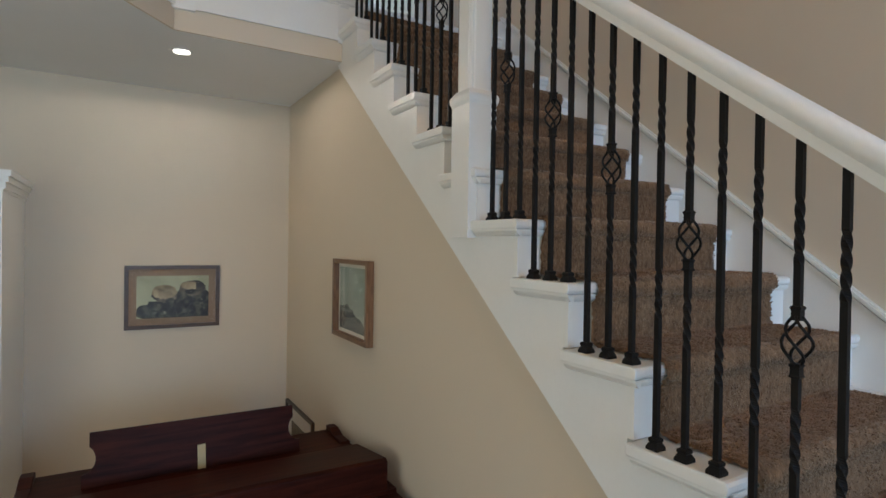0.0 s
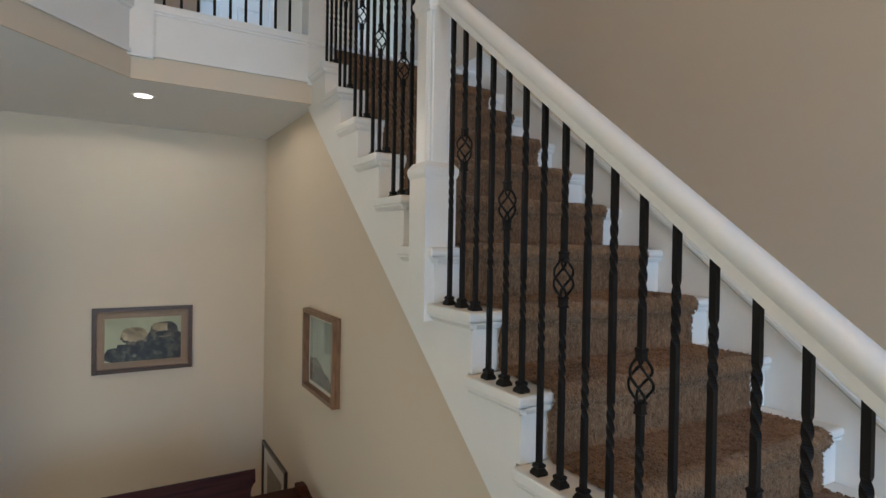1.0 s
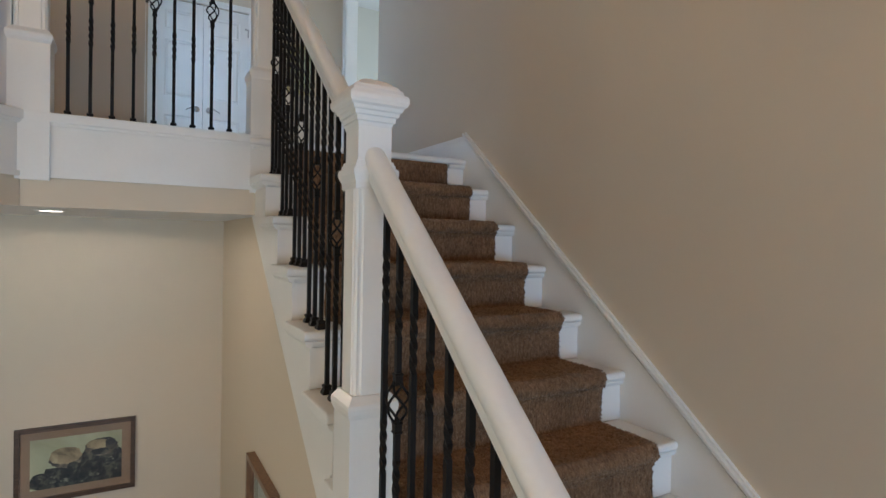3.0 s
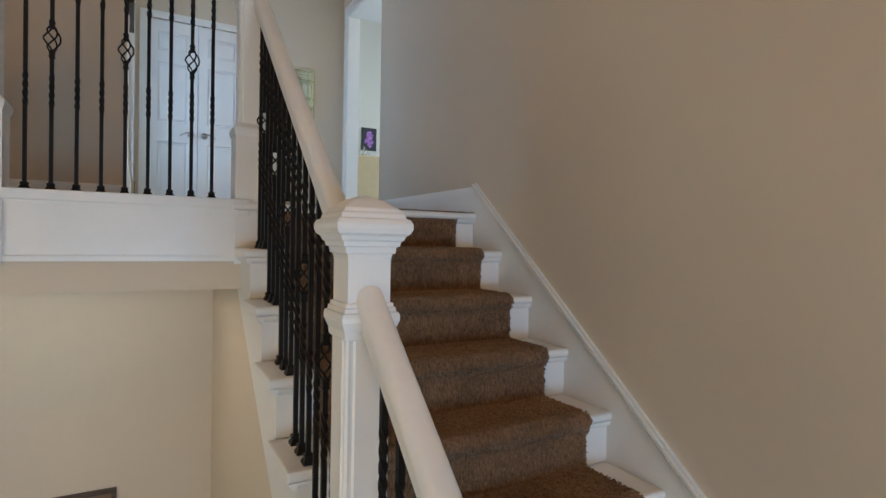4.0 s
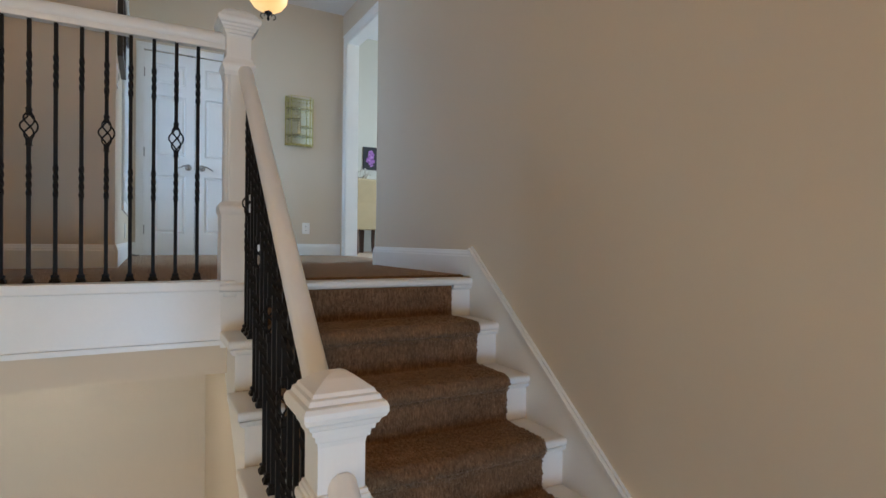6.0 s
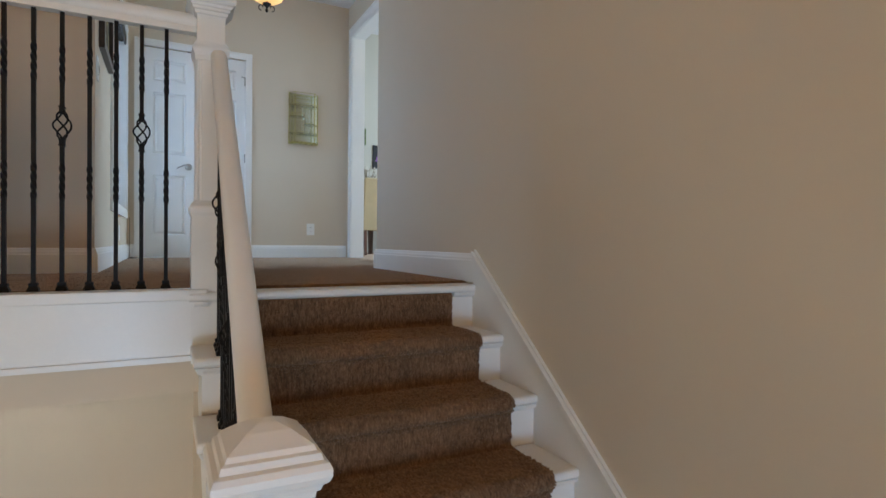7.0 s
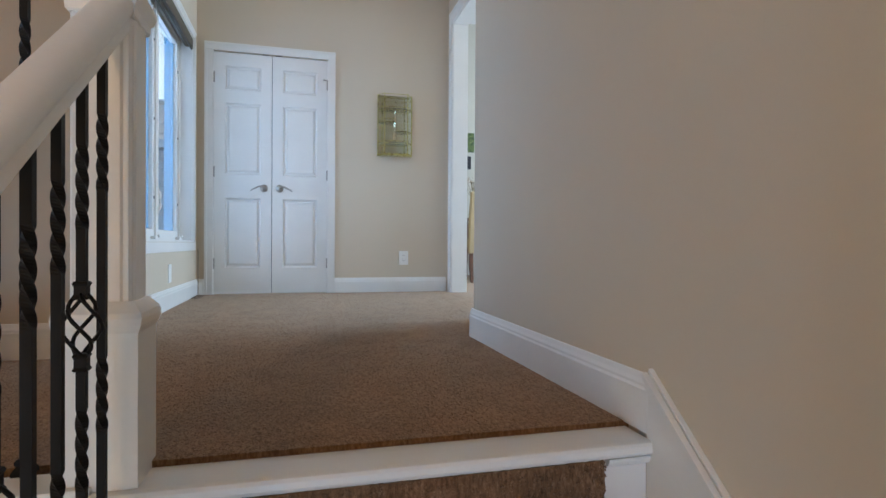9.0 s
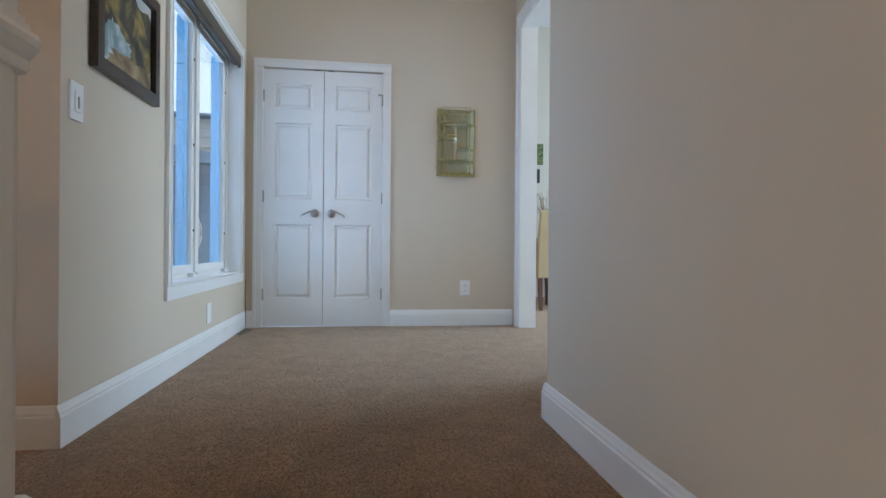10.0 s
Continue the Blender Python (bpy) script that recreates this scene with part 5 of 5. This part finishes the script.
def dining_chair(x, y, turn):
    """Upholstered high-back chair standing at the origin, seen from behind (its back is at -y)."""
    t = thing("dining_chair", (0, 0, 0), "tan upholstered dining chair with dark wooden legs", "chair", "dining chairs")
    bm = bmesh.new()
    box(bm, -0.23, 0.23, -0.20, 0.26, 0.40, 0.50)
    soften(bm, 0.025, 3)
    part("seat", bm, TANLEATHER, t, "", True)
    bm = bmesh.new()
    prism(bm, [(-0.21, 0.33), (-0.14, 0.33), (-0.17, 0.75), (-0.235, 1.02), (-0.265, 1.035), (-0.285, 1.01), (-0.235, 0.70)], "x", -0.23, 0.23)
    soften(bm, 0.012, 2)
    part("backrest", bm, TANLEATHER, t)
    for lx, ly, k in ((-0.20, -0.18, -1), (0.20, -0.18, -1), (-0.20, 0.22, 1), (0.20, 0.22, 1)):
        bm = bmesh.new()
        rings = [(0.022, 0.405, 0), (0.020, 0.2, 0.01), (0.014, 0.0, 0.045 if k < 0 else 0.0)]
        vs = [[bm.verts.new((lx + sx * h, ly + sy * h + k * o, z)) for sx, sy in ((-1, -1), (1, -1), (1, 1), (-1, 1))] for h, z, o in rings]
        for a, b in zip(vs, vs[1:]):
            for i in range(4):
                bm.faces.new((a[i], b[i], b[(i + 1) % 4], a[(i + 1) % 4]))
        bm.faces.new(vs[0])
        bm.faces.new(vs[-1][::-1])
        part("leg", bm, CHAIRWOOD, t)
    t.matrix_world = pose(x, y, 0.011, 0, 0, turn)
    return t


chair = dining_chair(1.30, 5.05, 0)
copy_thing(chair, pose(2.05, 5.05, 0.011, 0, 0, 0))


def dining_table():
    t = thing("dining_table", (2.06, 5.66, 0.011), "dark wooden dining table", "table")
    bm = bmesh.new()
    box(bm, 1.13, 3.0, 5.28, 6.05, 0.73, 0.765)
    soften(bm, 0.008, 2)
    part("tabletop", bm, CHAIRWOOD, t)
    for x in (1.36, 2.9):
        for y in (5.38, 5.95):
            bm = bmesh.new()
            square_stack(bm, [(0.025, 0.011), (0.04, 0.729)], x, y)
            part("leg", bm, CHAIRWOOD, t)


dining_table()


def bouquet(x, y, z):
    t = thing("flower_vase", (x, y, z), "glass vase of dried white and brown flowers on the table", "vase")
    bm = bmesh.new()
    lathe(bm, [(0.05, z + 0.0005), (0.06, z + 0.06), (0.04, z + 0.17), (0.05, z + 0.2)], 20, x, y)
    part("vase", bm, surface("glazed_grey_vase", (0.35, 0.33, 0.30), 0.25), t, "", True)
    rng = random.Random(5)
    STEM = surface("dry_stems", (0.20, 0.14, 0.07), 0.8)
    PETAL = surface("pale_dried_petals", (0.55, 0.48, 0.40), 0.8, vary=0.2, scale=30)
    stems, petals = bmesh.new(), bmesh.new()
    for i in range(26):
        w, r, h = rng.uniform(0, 6.28), rng.uniform(0.02, 0.16), rng.uniform(0.16, 0.36)
        tip = (x + r * math.cos(w), y + r * math.sin(w), z + 0.18 + h)
        tube(stems, [(x, y, z + 0.16), (x + 0.4 * r * math.cos(w), y + 0.4 * r * math.sin(w), z + 0.18 + h * 0.5), tip], 0.003, 4)
        for k in range(5):
            q = Vector(tip) + Vector((rng.uniform(-0.03, 0.03), rng.uniform(-0.03, 0.03), rng.uniform(-0.05, 0.03)))
            a = Vector((rng.uniform(-1, 1), rng.uniform(-1, 1), rng.uniform(-1, 1))).normalized() * 0.018
            b = Vector((rng.uniform(-1, 1), rng.uniform(-1, 1), rng.uniform(-1, 1))).normalized() * 0.014
            petals.faces.new([petals.verts.new(q + s) for s in (a, b, -a, -b)])
    tagged(part("stems", stems, STEM, t), kind="stuff")
    tagged(part("petals", petals, PETAL, t), kind="stuff")


bouquet(1.38, 5.58, 0.765)
PURPLE = splotch("painted_purple_bloom", (0.10, 0.02, 0.14), (0.32, 0.10, 0.38), (0.55, 0.30, 0.60), 30)
DARKCANVAS = surface("dark_canvas", (0.018, 0.016, 0.018), 0.7)
GREENPIC = splotch("painted_green_stems", (0.015, 0.03, 0.008), (0.07, 0.11, 0.02), (0.28, 0.30, 0.10), 25)
def canvas(x, z, w, h, base, label, bloom=None):
    t = thing("canvas_picture", (x, 6.4, z), label, "picture", "canvases in the dining room")
    bm = bmesh.new()
    box(bm, x - w / 2, x + w / 2, 6.37, 6.3995, z - h / 2, z + h / 2)
    part("canvas", bm, base, t)
    if bloom:
        for i, (dx, dz, r) in enumerate(((0, 0.10, 0.035), (0.01, 0.04, 0.06), (-0.01, -0.03, 0.07), (0.01, -0.12, 0.03))):
            bm = bmesh.new()
            blob(bm, x + dx, z + dz, r, r, 14, 20 + i, lambda u, v: (u, 6.3685 - 0.0003 * i, v), 0.3)
            part("bloom", bm, bloom, t, "painted purple blossom")


canvas(1.87, 1.585, 0.26, 0.38, DARKCANVAS, "small dark canvas with a purple flower", PURPLE)
canvas(1.555, 1.90, 0.12, 0.27, GREENPIC, "small canvas with green stems")
canvas(1.525, 1.61, 0.09, 0.18, DARKCANVAS, "very small dark canvas below the green one")


# ---- carpet tufts ----
def tufts(name, label, P, N, spread, seed, tall, wide, parent=None, droop=0.0):
    """Many small yarn ends: three-sided spikes standing on the given points along the given normals."""
    rng = np.random.default_rng(seed)
    n = len(P)
    h = tall * rng.uniform(0.6, 1.25, (n, 1))
    lean = rng.normal(0, spread, (n, 3))
    tip = P + N * h + lean * tall
    tip[:, 2] -= droop * tall * np.abs(N[:, 1])
    tip[:, 1] -= droop * tall * np.abs(N[:, 2])
    ref = np.where(np.abs(N[:, :1]) > 0.8, np.array([[0, 1.0, 0]]), np.array([[1.0, 0, 0]]))
    U = np.cross(N, ref)
    U /= np.linalg.norm(U, axis=1, keepdims=True)
    V = np.cross(N, U)
    ph = rng.uniform(0, 6.28, (n, 1))
    base = [P + wide * (np.cos(ph + k * 2.094) * U + np.sin(ph + k * 2.094) * V) for k in range(3)]
    mid = [tip + 0.62 * wide * (np.cos(ph + 0.5 + k * 2.094) * U + np.sin(ph + 0.5 + k * 2.094) * V) for k in range(3)]
    co = np.stack(base + mid, 1).reshape(-1, 3)
    o = (np.arange(n) * 6)[:, None]
    q = np.concatenate([o + np.array([[k, (k + 1) % 3, 3 + (k + 1) % 3, 3 + k]]) for k in range(3)], 0)
    tri = o + np.array([[3, 4, 5]])
    me = bpy.data.meshes.new(name)
    me.vertices.add(len(co))
    me.vertices.foreach_set("co", co.ravel().astype(np.float32))
    loops = np.concatenate([q.ravel(), tri.ravel()])
    sizes = np.concatenate([np.full(len(q), 4), np.full(len(tri), 3)])
    me.loops.add(len(loops))
    me.loops.foreach_set("vertex_index", loops.astype(np.int32))
    me.polygons.add(len(sizes))
    me.polygons.foreach_set("loop_start", np.concatenate([[0], np.cumsum(sizes)[:-1]]).astype(np.int32))
    me.update(calc_edges=True)
    me.materials.append(CARPET)
    ob = new(name, me)
    if parent:
        ob.parent = parent
    return tagged(ob, label, "" if parent else "carpet", kind="stuff")


def runner_tufts():
    rng = np.random.default_rng(9)
    seg = np.linalg.norm(np.diff(RUN_P, axis=0), axis=1)
    s = np.concatenate([[0], np.cumsum(seg)])
    top = s[-1] * 0.80
    n = int(0.96 * top / 0.0058 ** 2)
    u = rng.uniform(0, top, n)
    y, z = np.interp(u, s, RUN_P[:, 0]), np.interp(u, s, RUN_P[:, 1])
    ny, nz = np.interp(u, s, RUN_N[:, 0]), np.interp(u, s, RUN_N[:, 1])
    f = rng.uniform(0.004, 0.996, n)
    x = -0.125 - f * (0.96 - 0.025 * (y + 1.9))
    P = np.stack([x, y, z], 1)
    N = np.stack([np.zeros(n), ny, nz], 1)
    # edges: yarn leaning outwards
    e = np.clip((np.abs(f - 0.5) - 0.492) / 0.008, 0, 1) * np.sign(0.5 - f)
    N[:, 0] += 0.22 * e
    N /= np.maximum(np.linalg.norm(N, axis=1, keepdims=True), 1e-6)
    P[:, 1] -= 0.003 * N[:, 1]
    P[:, 2] -= 0.003 * N[:, 2]
    tufts("carpet_nap", "short mixed brown carpet yarn", P, N, 0.24, 11, 0.0046, 0.0033, runner_ob, 0.25)


def landing_tufts():
    rng = np.random.default_rng(13)
    n = 150000
    x, y = rng.uniform(-3.0, XO, n), 0.1135 + 3.695 * rng.uniform(0, 1, n) ** 1.2
    ok = ((x < -0.004) | (y > YR + 0.02)) & ((x > XW + 0.018) | (y < YG - 0.018)) & ((x > -1.06) | (y > 0.17)) & ((x > A.x) | (y > 0.3))
    x, y = x[ok], y[ok]
    P = np.stack([x, y, np.full(len(x), 0.0116)], 1)
    N = np.tile([[0.0, 0, 1.0]], (len(x), 1))
    tufts("carpet_pile", "short mixed brown carpet yarn of the landing", P, N, 0.20, 17, 0.0012, 0.0034)


runner_tufts()
landing_tufts()
